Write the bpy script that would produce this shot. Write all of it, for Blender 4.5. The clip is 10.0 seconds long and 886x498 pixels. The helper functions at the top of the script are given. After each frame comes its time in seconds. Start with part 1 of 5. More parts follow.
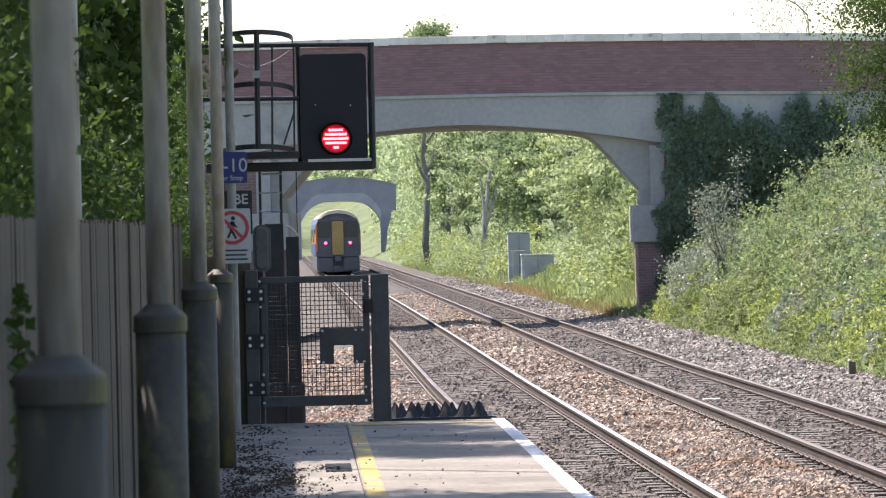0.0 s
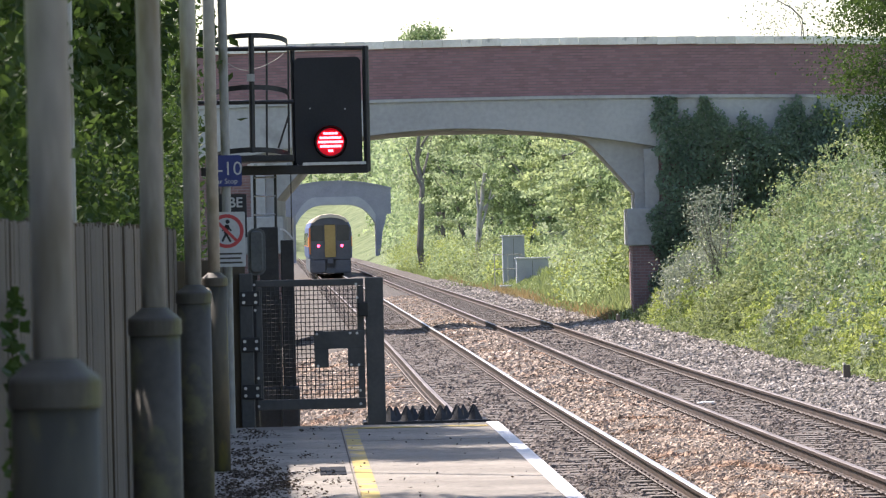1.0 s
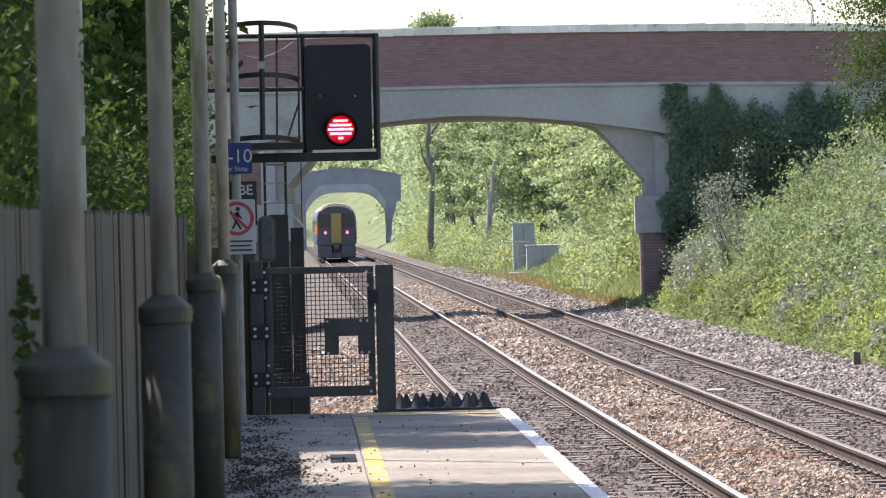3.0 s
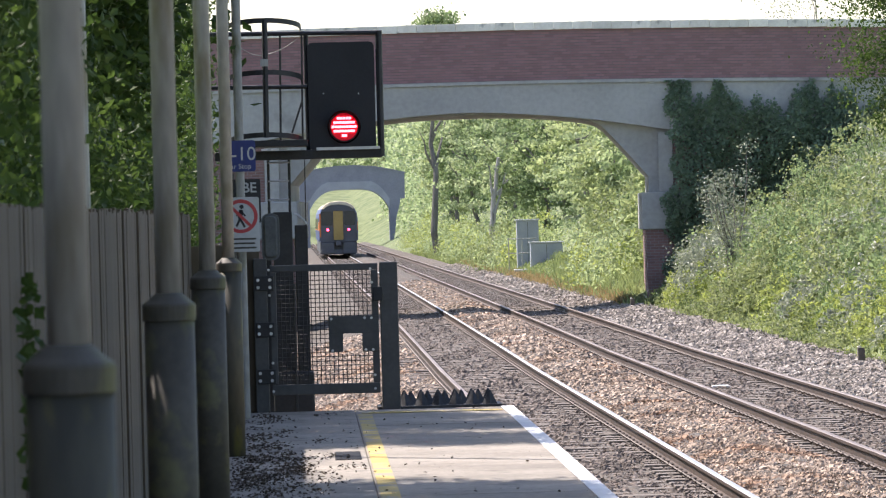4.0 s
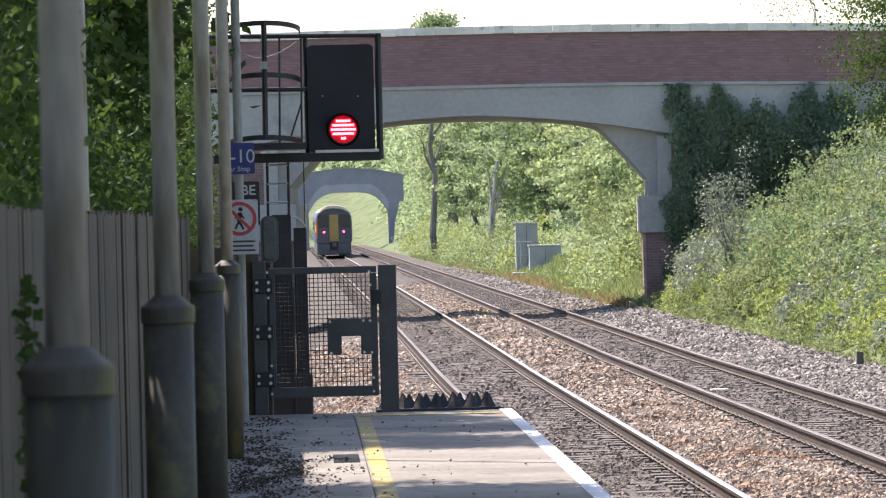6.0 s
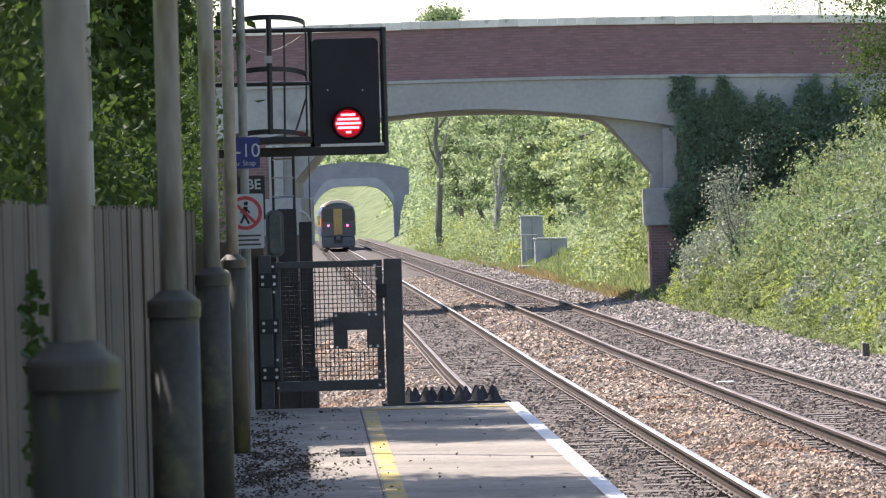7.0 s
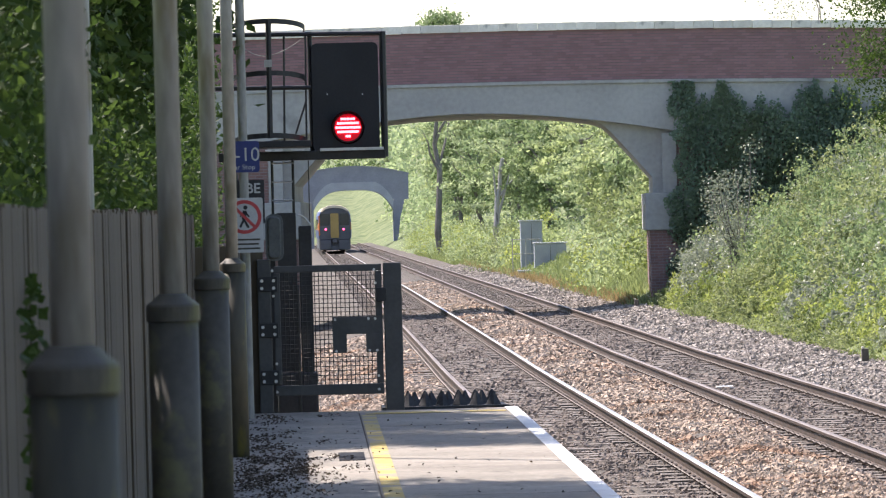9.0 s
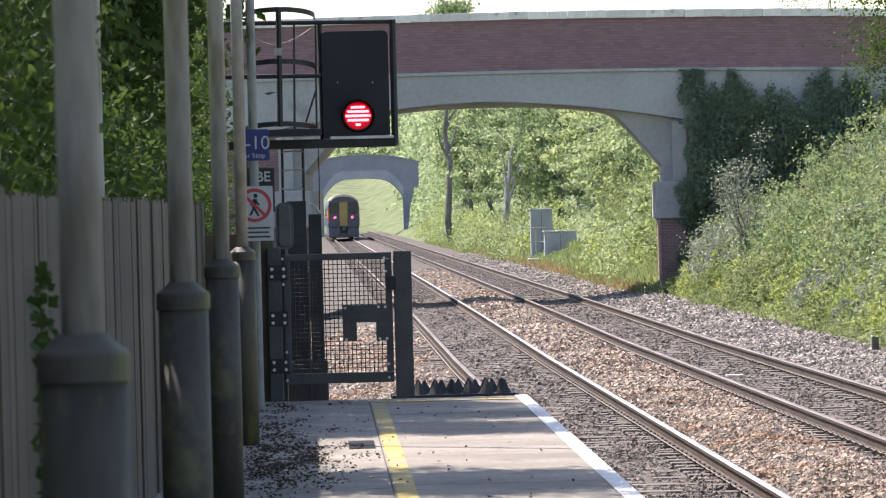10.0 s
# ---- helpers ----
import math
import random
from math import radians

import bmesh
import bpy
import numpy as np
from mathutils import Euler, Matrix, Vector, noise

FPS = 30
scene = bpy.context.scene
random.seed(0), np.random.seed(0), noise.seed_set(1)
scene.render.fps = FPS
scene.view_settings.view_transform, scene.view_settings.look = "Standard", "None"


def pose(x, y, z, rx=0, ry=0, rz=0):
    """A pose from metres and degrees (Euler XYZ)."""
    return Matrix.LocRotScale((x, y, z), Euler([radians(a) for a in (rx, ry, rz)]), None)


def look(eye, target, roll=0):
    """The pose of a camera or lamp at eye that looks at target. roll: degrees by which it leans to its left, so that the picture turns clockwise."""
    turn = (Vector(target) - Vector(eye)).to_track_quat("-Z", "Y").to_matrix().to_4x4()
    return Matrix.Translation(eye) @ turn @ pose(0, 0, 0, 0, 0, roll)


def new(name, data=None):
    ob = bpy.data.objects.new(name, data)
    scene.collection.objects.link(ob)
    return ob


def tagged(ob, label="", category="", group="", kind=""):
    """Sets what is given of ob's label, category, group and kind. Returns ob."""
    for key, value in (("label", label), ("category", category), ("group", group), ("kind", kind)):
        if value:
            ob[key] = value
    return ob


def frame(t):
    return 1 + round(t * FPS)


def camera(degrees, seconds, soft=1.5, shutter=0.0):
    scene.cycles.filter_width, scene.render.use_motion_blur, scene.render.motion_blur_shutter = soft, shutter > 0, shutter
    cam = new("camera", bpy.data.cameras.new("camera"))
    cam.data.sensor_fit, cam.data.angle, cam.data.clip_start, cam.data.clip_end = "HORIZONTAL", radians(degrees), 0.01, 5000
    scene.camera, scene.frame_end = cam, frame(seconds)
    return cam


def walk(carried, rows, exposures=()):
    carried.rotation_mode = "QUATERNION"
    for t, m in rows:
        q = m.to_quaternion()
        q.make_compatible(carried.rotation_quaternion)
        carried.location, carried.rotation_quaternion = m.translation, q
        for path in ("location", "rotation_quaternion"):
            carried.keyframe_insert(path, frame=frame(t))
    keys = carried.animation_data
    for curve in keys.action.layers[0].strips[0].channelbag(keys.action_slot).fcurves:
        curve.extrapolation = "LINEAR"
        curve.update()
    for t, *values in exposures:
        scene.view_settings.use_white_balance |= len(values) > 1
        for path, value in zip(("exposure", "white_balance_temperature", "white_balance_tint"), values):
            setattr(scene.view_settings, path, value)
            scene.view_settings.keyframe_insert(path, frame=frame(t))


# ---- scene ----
# ---- camera ----
LENS = 8.966
cam = camera(LENS, 10.0, soft=1.1)
EYE_Z = 2.45                    # above the rail heads; the platform lies at 0.915
# seconds, yaw, pitch, roll
TURNS = (
    (0.0, -1.5032, -0.1922, 1.287), (0.5, -1.5224, -0.1417, 1.396), (1.0, -1.5580, -0.1593, 1.286), (1.5, -1.5115, -0.2114, 1.294),
    (2.0, -1.5304, -0.2589, 1.431), (2.5, -1.4685, -0.2741, 1.257), (4.0, -1.4158, -0.3139, 1.494), (4.5, -1.3969, -0.3258, 1.355),
    (5.0, -1.4238, -0.2627, 1.381), (5.5, -1.4462, -0.2616, 1.297), (7.0, -1.3718, -0.3490, 1.581), (7.5, -1.3851, -0.3463, 1.522),
    (8.0, -1.3739, -0.3633, 1.544), (8.5, -1.4135, -0.3733, 1.457), (9.0, -1.3775, -0.3055, 1.484), (9.5, -1.3239, -0.3476, 1.582),
    (10.0, -1.2750, -0.4210, 1.474))
cam.data.dof.use_dof, cam.data.dof.focus_distance, cam.data.dof.aperture_fstop = True, 80.0, 20.0
walk(cam, [(t, pose(0, 0, EYE_Z, 90 + p, r, y)) for t, y, p, r in TURNS], exposures=((0.0, 1.06, 6650, 18), (10.0, 1.06, 6650, 18)))

# ---- light ----
SUN_FROM = Vector((-0.55, 0.50, 1.0)).normalized()
sun_data = bpy.data.lights.new("sun", "SUN")
sun_data.energy, sun_data.angle, sun_data.color = 5.0, radians(0.55), (1.0, 0.95, 0.875)
sun = new("sun", sun_data)
sun.matrix_world = look((-55, 50, 100), (0, 0, 0))
world = bpy.data.worlds.new("sky")
scene.world = world
world.use_nodes = True
wn = world.node_tree.nodes
sky = wn.new("ShaderNodeTexSky")
sky.sky_type, sky.sun_disc = "NISHITA", False
sky.sun_elevation = math.asin(SUN_FROM.z)
sky.sun_rotation = math.atan2(SUN_FROM.x, SUN_FROM.y)
sky.air_density, sky.dust_density, sky.ozone_density = 1.0, 1.0, 1.0
wn["Background"].inputs["Strength"].default_value = 0.125
world.node_tree.links.new(sky.outputs[0], wn["Background"].inputs["Color"])

# ---- materials ----


def mat(name, c1, c2, rough=0.8, metal=0.0, s1=2.0, s2=30.0, bump=0.3, dist=0.004, spots=None, stretch=(1, 1, 1), per="none", vary=0.15):
    """A surface of two tones, mottled at two scales; per: island or object varies each piece's lightness."""
    m = bpy.data.materials.new(name)
    m.use_nodes = True
    nt, n = m.node_tree, m.node_tree.nodes
    b = n["Principled BSDF"]
    b.inputs["Roughness"].default_value, b.inputs["Metallic"].default_value = rough, metal
    co, mp = n.new("ShaderNodeTexCoord"), n.new("ShaderNodeMapping")
    mp.inputs["Scale"].default_value = stretch
    nt.links.new(co.outputs["Object"], mp.inputs["Vector"])
    big, small = n.new("ShaderNodeTexNoise"), n.new("ShaderNodeTexNoise")
    for node, s, d in ((big, s1, 4), (small, s2, 5)):
        node.inputs["Scale"].default_value, node.inputs["Detail"].default_value = s, d
        nt.links.new(mp.outputs["Vector"], node.inputs["Vector"])
    add = n.new("ShaderNodeMath")
    add.operation = "MULTIPLY_ADD"
    nt.links.new(big.outputs["Fac"], add.inputs[0])
    add.inputs[1].default_value = 0.6
    half = n.new("ShaderNodeMath")
    half.operation = "MULTIPLY"
    half.inputs[1].default_value = 0.4
    nt.links.new(small.outputs["Fac"], half.inputs[0])
    nt.links.new(half.outputs[0], add.inputs[2])
    ramp = n.new("ShaderNodeValToRGB")
    ramp.color_ramp.elements[0].position, ramp.color_ramp.elements[1].position = 0.38, 0.62
    ramp.color_ramp.elements[0].color, ramp.color_ramp.elements[1].color = (*c1, 1), (*c2, 1)
    nt.links.new(add.outputs[0], ramp.inputs["Fac"])
    out = ramp.outputs["Color"]
    if spots:                                    # colour, scale, threshold
        st, sr, mx = n.new("ShaderNodeTexNoise"), n.new("ShaderNodeValToRGB"), n.new("ShaderNodeMix")
        st.inputs["Scale"].default_value, st.inputs["Detail"].default_value = spots[1], 6
        nt.links.new(mp.outputs["Vector"], st.inputs["Vector"])
        sr.color_ramp.elements[0].position, sr.color_ramp.elements[1].position = spots[2], spots[2] + 0.12
        nt.links.new(st.outputs["Fac"], sr.inputs["Fac"])
        mx.data_type = "RGBA"
        nt.links.new(sr.outputs["Color"], mx.inputs["Factor"])
        nt.links.new(out, mx.inputs["A"])
        mx.inputs["B"].default_value = (*spots[0], 1)
        out = mx.outputs["Result"]
    if per != "none":
        src = n.new("ShaderNodeObjectInfo").outputs["Random"] if per == "object" else n.new("ShaderNodeNewGeometry").outputs["Random Per Island"]
        mr, hs = n.new("ShaderNodeMapRange"), n.new("ShaderNodeHueSaturation")
        mr.inputs["To Min"].default_value, mr.inputs["To Max"].default_value = 1 - vary, 1 + vary
        nt.links.new(src, mr.inputs["Value"])
        nt.links.new(mr.outputs["Result"], hs.inputs["Value"])
        nt.links.new(out, hs.inputs["Color"])
        out = hs.outputs["Color"]
    nt.links.new(out, b.inputs["Base Color"])
    if bump:
        bp = n.new("ShaderNodeBump")
        bp.inputs["Strength"].default_value, bp.inputs["Distance"].default_value = bump, dist
        nt.links.new(small.outputs["Fac"], bp.inputs["Height"])
        nt.links.new(bp.outputs["Normal"], b.inputs["Normal"])
    return m


def leaf_mat(name, dark, light, through_light=0.45, rough=0.55, gloss=0.18):
    m = bpy.data.materials.new(name)
    m.use_nodes = True
    nt, n = m.node_tree, m.node_tree.nodes
    b = n["Principled BSDF"]
    b.inputs["Roughness"].default_value = rough
    b.inputs["Specular IOR Level"].default_value = gloss
    geo, ramp, tr, mix = n.new("ShaderNodeNewGeometry"), n.new("ShaderNodeValToRGB"), n.new("ShaderNodeBsdfTranslucent"), n.new("ShaderNodeMixShader")
    ns, co, ad = n.new("ShaderNodeTexNoise"), n.new("ShaderNodeTexCoord"), n.new("ShaderNodeMath")
    ns.inputs["Scale"].default_value = 0.45
    nt.links.new(co.outputs["Object"], ns.inputs["Vector"])
    ad.operation = "MULTIPLY_ADD"
    ad.inputs[1].default_value = 0.55
    nt.links.new(geo.outputs["Random Per Island"], ad.inputs[0])
    sub = n.new("ShaderNodeMath")
    sub.operation = "MULTIPLY_ADD"
    sub.inputs[1].default_value, sub.inputs[2].default_value = 1.4, -0.5
    nt.links.new(ns.outputs["Fac"], sub.inputs[0])
    nt.links.new(sub.outputs[0], ad.inputs[2])
    ramp.color_ramp.elements[0].color, ramp.color_ramp.elements[1].color = (*dark, 1), (*light, 1)
    nt.links.new(ad.outputs[0], ramp.inputs["Fac"])
    nt.links.new(ramp.outputs["Color"], b.inputs["Base Color"])
    hs = n.new("ShaderNodeHueSaturation")
    hs.inputs["Value"].default_value, hs.inputs["Saturation"].default_value = 1.5, 1.1
    nt.links.new(ramp.outputs["Color"], hs.inputs["Color"])
    nt.links.new(hs.outputs["Color"], tr.inputs["Color"])
    mix.inputs[0].default_value = through_light
    nt.links.new(b.outputs[0], mix.inputs[1])
    nt.links.new(tr.outputs[0], mix.inputs[2])
    nt.links.new(mix.outputs[0], n["Material Output"].inputs["Surface"])
    return m


def glow_mat(name, colour, strength):
    m = bpy.data.materials.new(name)
    m.use_nodes = True
    b = m.node_tree.nodes["Principled BSDF"]
    b.inputs["Base Color"].default_value = (*colour, 1)
    b.inputs["Emission Color"].default_value = (*colour, 1)
    b.inputs["Emission Strength"].default_value = strength
    return m


def brick_mat(name, c1, c2, mortar):
    m = bpy.data.materials.new(name)
    m.use_nodes = True
    nt, n = m.node_tree, m.node_tree.nodes
    b = n["Principled BSDF"]
    b.inputs["Roughness"].default_value = 0.9
    co, mp, br = n.new("ShaderNodeTexCoord"), n.new("ShaderNodeMapping"), n.new("ShaderNodeTexBrick")
    mp.inputs["Rotation"].default_value = (radians(90), 0, 0)
    nt.links.new(co.outputs["Object"], mp.inputs["Vector"])
    nt.links.new(mp.outputs["Vector"], br.inputs["Vector"])
    br.inputs["Scale"].default_value = 1.0
    br.inputs["Brick Width"].default_value, br.inputs["Row Height"].default_value, br.inputs["Mortar Size"].default_value = 0.225, 0.0765, 0.008
    br.inputs["Color1"].default_value, br.inputs["Color2"].default_value, br.inputs["Mortar"].default_value = (*c1, 1), (*c2, 1), (*mortar, 1)
    ns, mx = n.new("ShaderNodeTexNoise"), n.new("ShaderNodeMix")
    ns.inputs["Scale"].default_value, ns.inputs["Detail"].default_value = 0.9, 6
    nt.links.new(co.outputs["Object"], ns.inputs["Vector"])
    mx.data_type, mx.blend_type = "RGBA", "OVERLAY"
    mx.inputs["Factor"].default_value = 0.6
    nt.links.new(br.outputs["Color"], mx.inputs["A"])
    nt.links.new(ns.outputs["Fac"], mx.inputs["B"])
    hs = n.new("ShaderNodeHueSaturation")
    hs.inputs["Saturation"].default_value = 0.9
    nt.links.new(mx.outputs["Result"], hs.inputs["Color"])
    nt.links.new(hs.outputs["Color"], b.inputs["Base Color"])
    bp = n.new("ShaderNodeBump")
    bp.inputs["Strength"].default_value, bp.inputs["Distance"].default_value, bp.invert = 0.6, 0.01, True
    nt.links.new(br.outputs["Fac"], bp.inputs["Height"])
    nt.links.new(bp.outputs["Normal"], b.inputs["Normal"])
    return m


M_EARTH = mat("earth", (0.09, 0.12, 0.045), (0.16, 0.19, 0.085), 0.95, s1=0.4, s2=12, bump=0.6, dist=0.03, spots=((0.06, 0.09, 0.025), 0.7, 0.5))
M_BALLAST = mat("ballast_bed", (0.06, 0.051, 0.042), (0.115, 0.098, 0.081), 0.95, s1=0.5, s2=18, bump=1.0, dist=0.03)
M_STONE_PALE = mat("ballast_stone_clean", (0.20, 0.173, 0.149), (0.41, 0.362, 0.317), 0.9, s1=0.35, s2=25, bump=0.4, per="island", vary=0.55)
M_STONE = mat("ballast_stone", (0.25, 0.19, 0.143), (0.50, 0.395, 0.31), 0.9, s1=0.35, s2=25, bump=0.4, spots=((0.32, 0.205, 0.135), 0.45, 0.52), per="island", vary=0.55)
M_STONE_GREY = mat("ballast_stone_oily", (0.125, 0.102, 0.086), (0.225, 0.184, 0.155), 0.9, s1=0.35, s2=25, bump=0.4, per="island", vary=0.4)
M_SLEEPER = mat("sleeper_concrete", (0.10, 0.084, 0.071), (0.175, 0.148, 0.126), 0.9, s1=1.5, s2=30)
M_RAIL = mat("rail_rust", (0.04, 0.026, 0.019), (0.08, 0.054, 0.04), 0.75, 0.2, s1=3, s2=40)
M_RAILHEAD = mat("rail_polished", (0.42, 0.40, 0.38), (0.55, 0.53, 0.50), 0.4, 1.0, s1=2, s2=50, bump=0.05, stretch=(8, 0.2, 8))
M_RAILDULL = mat("rail_dull_head", (0.14, 0.11, 0.095), (0.24, 0.20, 0.175), 0.55, 0.5, s1=2, s2=50, bump=0.05, stretch=(8, 0.2, 8))
M_CLIP = mat("rail_clip", (0.06, 0.05, 0.045), (0.11, 0.09, 0.08), 0.6, 0.4)
M_SLAB = mat("paving_concrete", (0.185, 0.165, 0.138), (0.335, 0.302, 0.254), 0.9, s1=1.1, s2=22, bump=0.4, spots=((0.145, 0.13, 0.11), 4.5, 0.56), per="object", vary=0.1)
M_COPING_WALL = mat("platform_wall", (0.2, 0.18, 0.16), (0.3, 0.27, 0.24), 0.9)
M_WHITE_LINE = mat("white_line_paint", (0.55, 0.55, 0.54), (0.72, 0.72, 0.71), 0.7, s1=2, s2=30, spots=((0.42, 0.4, 0.37), 6, 0.66))
M_YELLOW_LINE = mat("yellow_line_paint", (0.40, 0.29, 0.07), (0.50, 0.38, 0.12), 0.75, s1=3, s2=25, spots=((0.25, 0.23, 0.19), 3, 0.5))
M_FENCE = mat("weathered_fence_wood", (0.074, 0.057, 0.038), (0.128, 0.10, 0.068), 0.9, s1=0.8, s2=10, stretch=(1, 1, 0.35), bump=0.3, spots=((0.085, 0.095, 0.05), 1.1, 0.56), per="object", vary=0.1)
M_GALV = mat("galvanised_steel", (0.27, 0.265, 0.25), (0.46, 0.455, 0.435), 0.55, 0.3, s1=6, s2=35, bump=0.15, stretch=(1, 1, 0.22), spots=((0.25, 0.22, 0.16), 7, 0.54))
M_WEATHERED = mat("weathered_tube", (0.24, 0.232, 0.21), (0.38, 0.367, 0.338), 0.7, 0.1, s1=3, s2=30, bump=0.25, stretch=(1, 1, 0.4), spots=((0.15, 0.15, 0.09), 5, 0.58))
M_POSTBASE = mat("grey_painted_post", (0.05, 0.044, 0.033), (0.08, 0.071, 0.053), 0.65, 0.0, s1=2.5, s2=30, bump=0.15, spots=((0.115, 0.108, 0.05), 7, 0.53))
M_POSTMOSS = mat("grey_post_green_with_algae", (0.048, 0.044, 0.031), (0.08, 0.074, 0.048), 0.7, s1=3, s2=25, bump=0.2, stretch=(1, 1, 0.35), spots=((0.15, 0.135, 0.035), 8, 0.55))
M_BLACK = mat("black_paint", (0.014, 0.014, 0.016), (0.03, 0.03, 0.033), 0.55, s1=4, s2=40, bump=0.1)
M_BLACKFACE = mat("signal_black_face", (0.012, 0.012, 0.015), (0.02, 0.02, 0.024), 0.6, s1=3, s2=50, bump=0.05)
# hood darkened and gloss removed to hide the red lens glow on it
M_HOOD = mat("dimmed_black_hood", (0.003, 0.003, 0.003), (0.006, 0.006, 0.006), 1.0, bump=0)
M_HOOD.node_tree.nodes["Principled BSDF"].inputs["Specular IOR Level"].default_value = 0.02
M_GATE = mat("dark_grey_plastic", (0.055, 0.056, 0.056), (0.082, 0.083, 0.082), 0.6, s1=4, s2=30, bump=0.1)
M_STEEL = mat("zinc_bolt", (0.5, 0.5, 0.5), (0.65, 0.65, 0.65), 0.4, 0.8)
M_SLATE = mat("slate_grey_plate", (0.028, 0.031, 0.037), (0.042, 0.046, 0.053), 1.0, s1=4, s2=40, bump=0.2)
M_SLATE.node_tree.nodes["Principled BSDF"].inputs["Specular IOR Level"].default_value = 0.05
M_RUBBER = mat("black_rubber", (0.018, 0.019, 0.022), (0.04, 0.042, 0.046), 0.65, s1=5, s2=40)
# brick reds greyed, the parapet's also lightened, in place of haze
M_BRICK = brick_mat("hazed_red_brick", (0.185, 0.096, 0.088), (0.235, 0.124, 0.112), (0.225, 0.19, 0.18))
M_BRICKS = mat("parapet_brick", (0.285, 0.165, 0.172), (0.295, 0.172, 0.178), 0.9, s1=0.6, s2=40, bump=0, per="object", vary=0.13)
M_BRICKS_ROW = mat("parapet_brick_run", (0.285, 0.165, 0.172), (0.295, 0.172, 0.178), 0.9, s1=0.6, s2=40, bump=0, per="island", vary=0.13)
M_MORTAR = mat("old_mortar", (0.15, 0.125, 0.122), (0.22, 0.19, 0.185), 0.95, s1=1.2, s2=20)
M_CONC = mat("bridge_concrete", (0.33, 0.33, 0.32), (0.42, 0.42, 0.405), 0.9, s1=0.5, s2=8, bump=0.3, spots=((0.25, 0.25, 0.24), 0.9, 0.6))
# coping base raised and warmed to imitate haze and glare; dark spots are weathering
M_COPING = mat("coping_stone", (0.72, 0.68, 0.60), (0.86, 0.82, 0.74), 0.9, s1=2, s2=14, spots=((0.24, 0.235, 0.21), 2.2, 0.56), per="object", vary=0.15)
# pale blue-grey of both colours stands for distance haze
M_FARBR = mat("hazed_far_bridge_brick", (0.225, 0.23, 0.28), (0.29, 0.295, 0.345), 0.9, s1=0.6, s2=8)
M_FARCONC = mat("hazed_far_bridge_concrete", (0.32, 0.33, 0.38), (0.40, 0.41, 0.455), 0.9, s1=0.6, s2=8)
M_CAB = mat("blue_grey_cabinet", (0.29, 0.31, 0.335), (0.37, 0.39, 0.41), 0.6, s1=1.5, s2=20, bump=0.1)
M_BARK = mat("bark", (0.12, 0.108, 0.095), (0.23, 0.212, 0.19), 0.95, s1=3, s2=20, stretch=(1, 1, 0.3), bump=0.8, dist=0.02)
# naturally pale bark, brightened further as if in sun
M_PALEBARK = mat("sunlit_pale_bark", (0.30, 0.285, 0.265), (0.47, 0.45, 0.42), 0.9, s1=2, s2=14, stretch=(1, 1, 0.3), bump=0.6, dist=0.02, spots=((0.16, 0.14, 0.13), 4, 0.6))
M_BLUE = mat("blue_sign_face", (0.018, 0.03, 0.15), (0.024, 0.04, 0.19), 0.45, bump=0)
M_WHITE = mat("white_sign_face", (0.46, 0.47, 0.46), (0.58, 0.58, 0.56), 0.5, bump=0.05)
M_RED = mat("red_sign_ring", (0.48, 0.05, 0.05), (0.58, 0.08, 0.08), 0.5, bump=0)
M_GREYPLASTIC = mat("grey_hood_plastic", (0.08, 0.086, 0.085), (0.12, 0.126, 0.122), 0.6, s1=5, s2=40)
# train's dark paint and glass lightened in place of haze
M_T_DARK = mat("hazed_train_dark", (0.075, 0.08, 0.10), (0.105, 0.112, 0.135), 0.5, s1=1, s2=8, bump=0.05)
M_T_GLASS = mat("hazed_train_window", (0.03, 0.037, 0.042), (0.045, 0.053, 0.058), 0.12, bump=0)
M_T_YELLOW = mat("train_yellow_end", (0.34, 0.23, 0.07), (0.42, 0.29, 0.10), 0.5, s1=1, s2=8, bump=0)
M_T_ORANGE = mat("train_orange_side", (0.55, 0.13, 0.03), (0.68, 0.22, 0.05), 0.45, s1=0.8, s2=8, bump=0)
M_T_BLUE = mat("train_blue_side", (0.03, 0.05, 0.16), (0.05, 0.08, 0.22), 0.45, s1=0.8, s2=8, bump=0)
M_T_ROOF = mat("train_roof", (0.50, 0.41, 0.29), (0.62, 0.52, 0.38), 0.6, s1=0.8, s2=8, bump=0)
M_TAIL = glow_mat("tail_light_glow", (1.0, 0.03, 0.08), 9.0)
M_LED = glow_mat("red_led_glow", (1.0, 0.09, 0.12), 5.0)
M_LITTER = mat("leaf_litter", (0.035, 0.026, 0.02), (0.10, 0.075, 0.05), 0.9, per="island", vary=0.5)
# leaf green darkened to stand for canopy shade
L_TREE = leaf_mat("shaded_broad_leaves", (0.024, 0.046, 0.014), (0.075, 0.112, 0.03), 0.42)
# woodland greens lightened and blued to carry the haze
L_WOOD = leaf_mat("hazed_woodland_leaves", (0.16, 0.215, 0.115), (0.38, 0.43, 0.25), 0.48)
L_WOOD_PALE = leaf_mat("hazed_pale_woodland_leaves", (0.19, 0.24, 0.115), (0.40, 0.445, 0.235), 0.48)
# darker leaf copy stands for shadow among trees and scrub
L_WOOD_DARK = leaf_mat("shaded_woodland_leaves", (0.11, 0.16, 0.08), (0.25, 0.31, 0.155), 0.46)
L_SCRUB = leaf_mat("bramble_leaves", (0.09, 0.125, 0.052), (0.31, 0.34, 0.165), 0.4, 0.5, 0.35)
L_SILVER = leaf_mat("silvery_leaves", (0.14, 0.165, 0.12), (0.37, 0.395, 0.29), 0.3, 0.48, 0.5)
L_GRASS = leaf_mat("fresh_grass", (0.15, 0.195, 0.058), (0.38, 0.41, 0.145), 0.46, 0.5, 0.3)
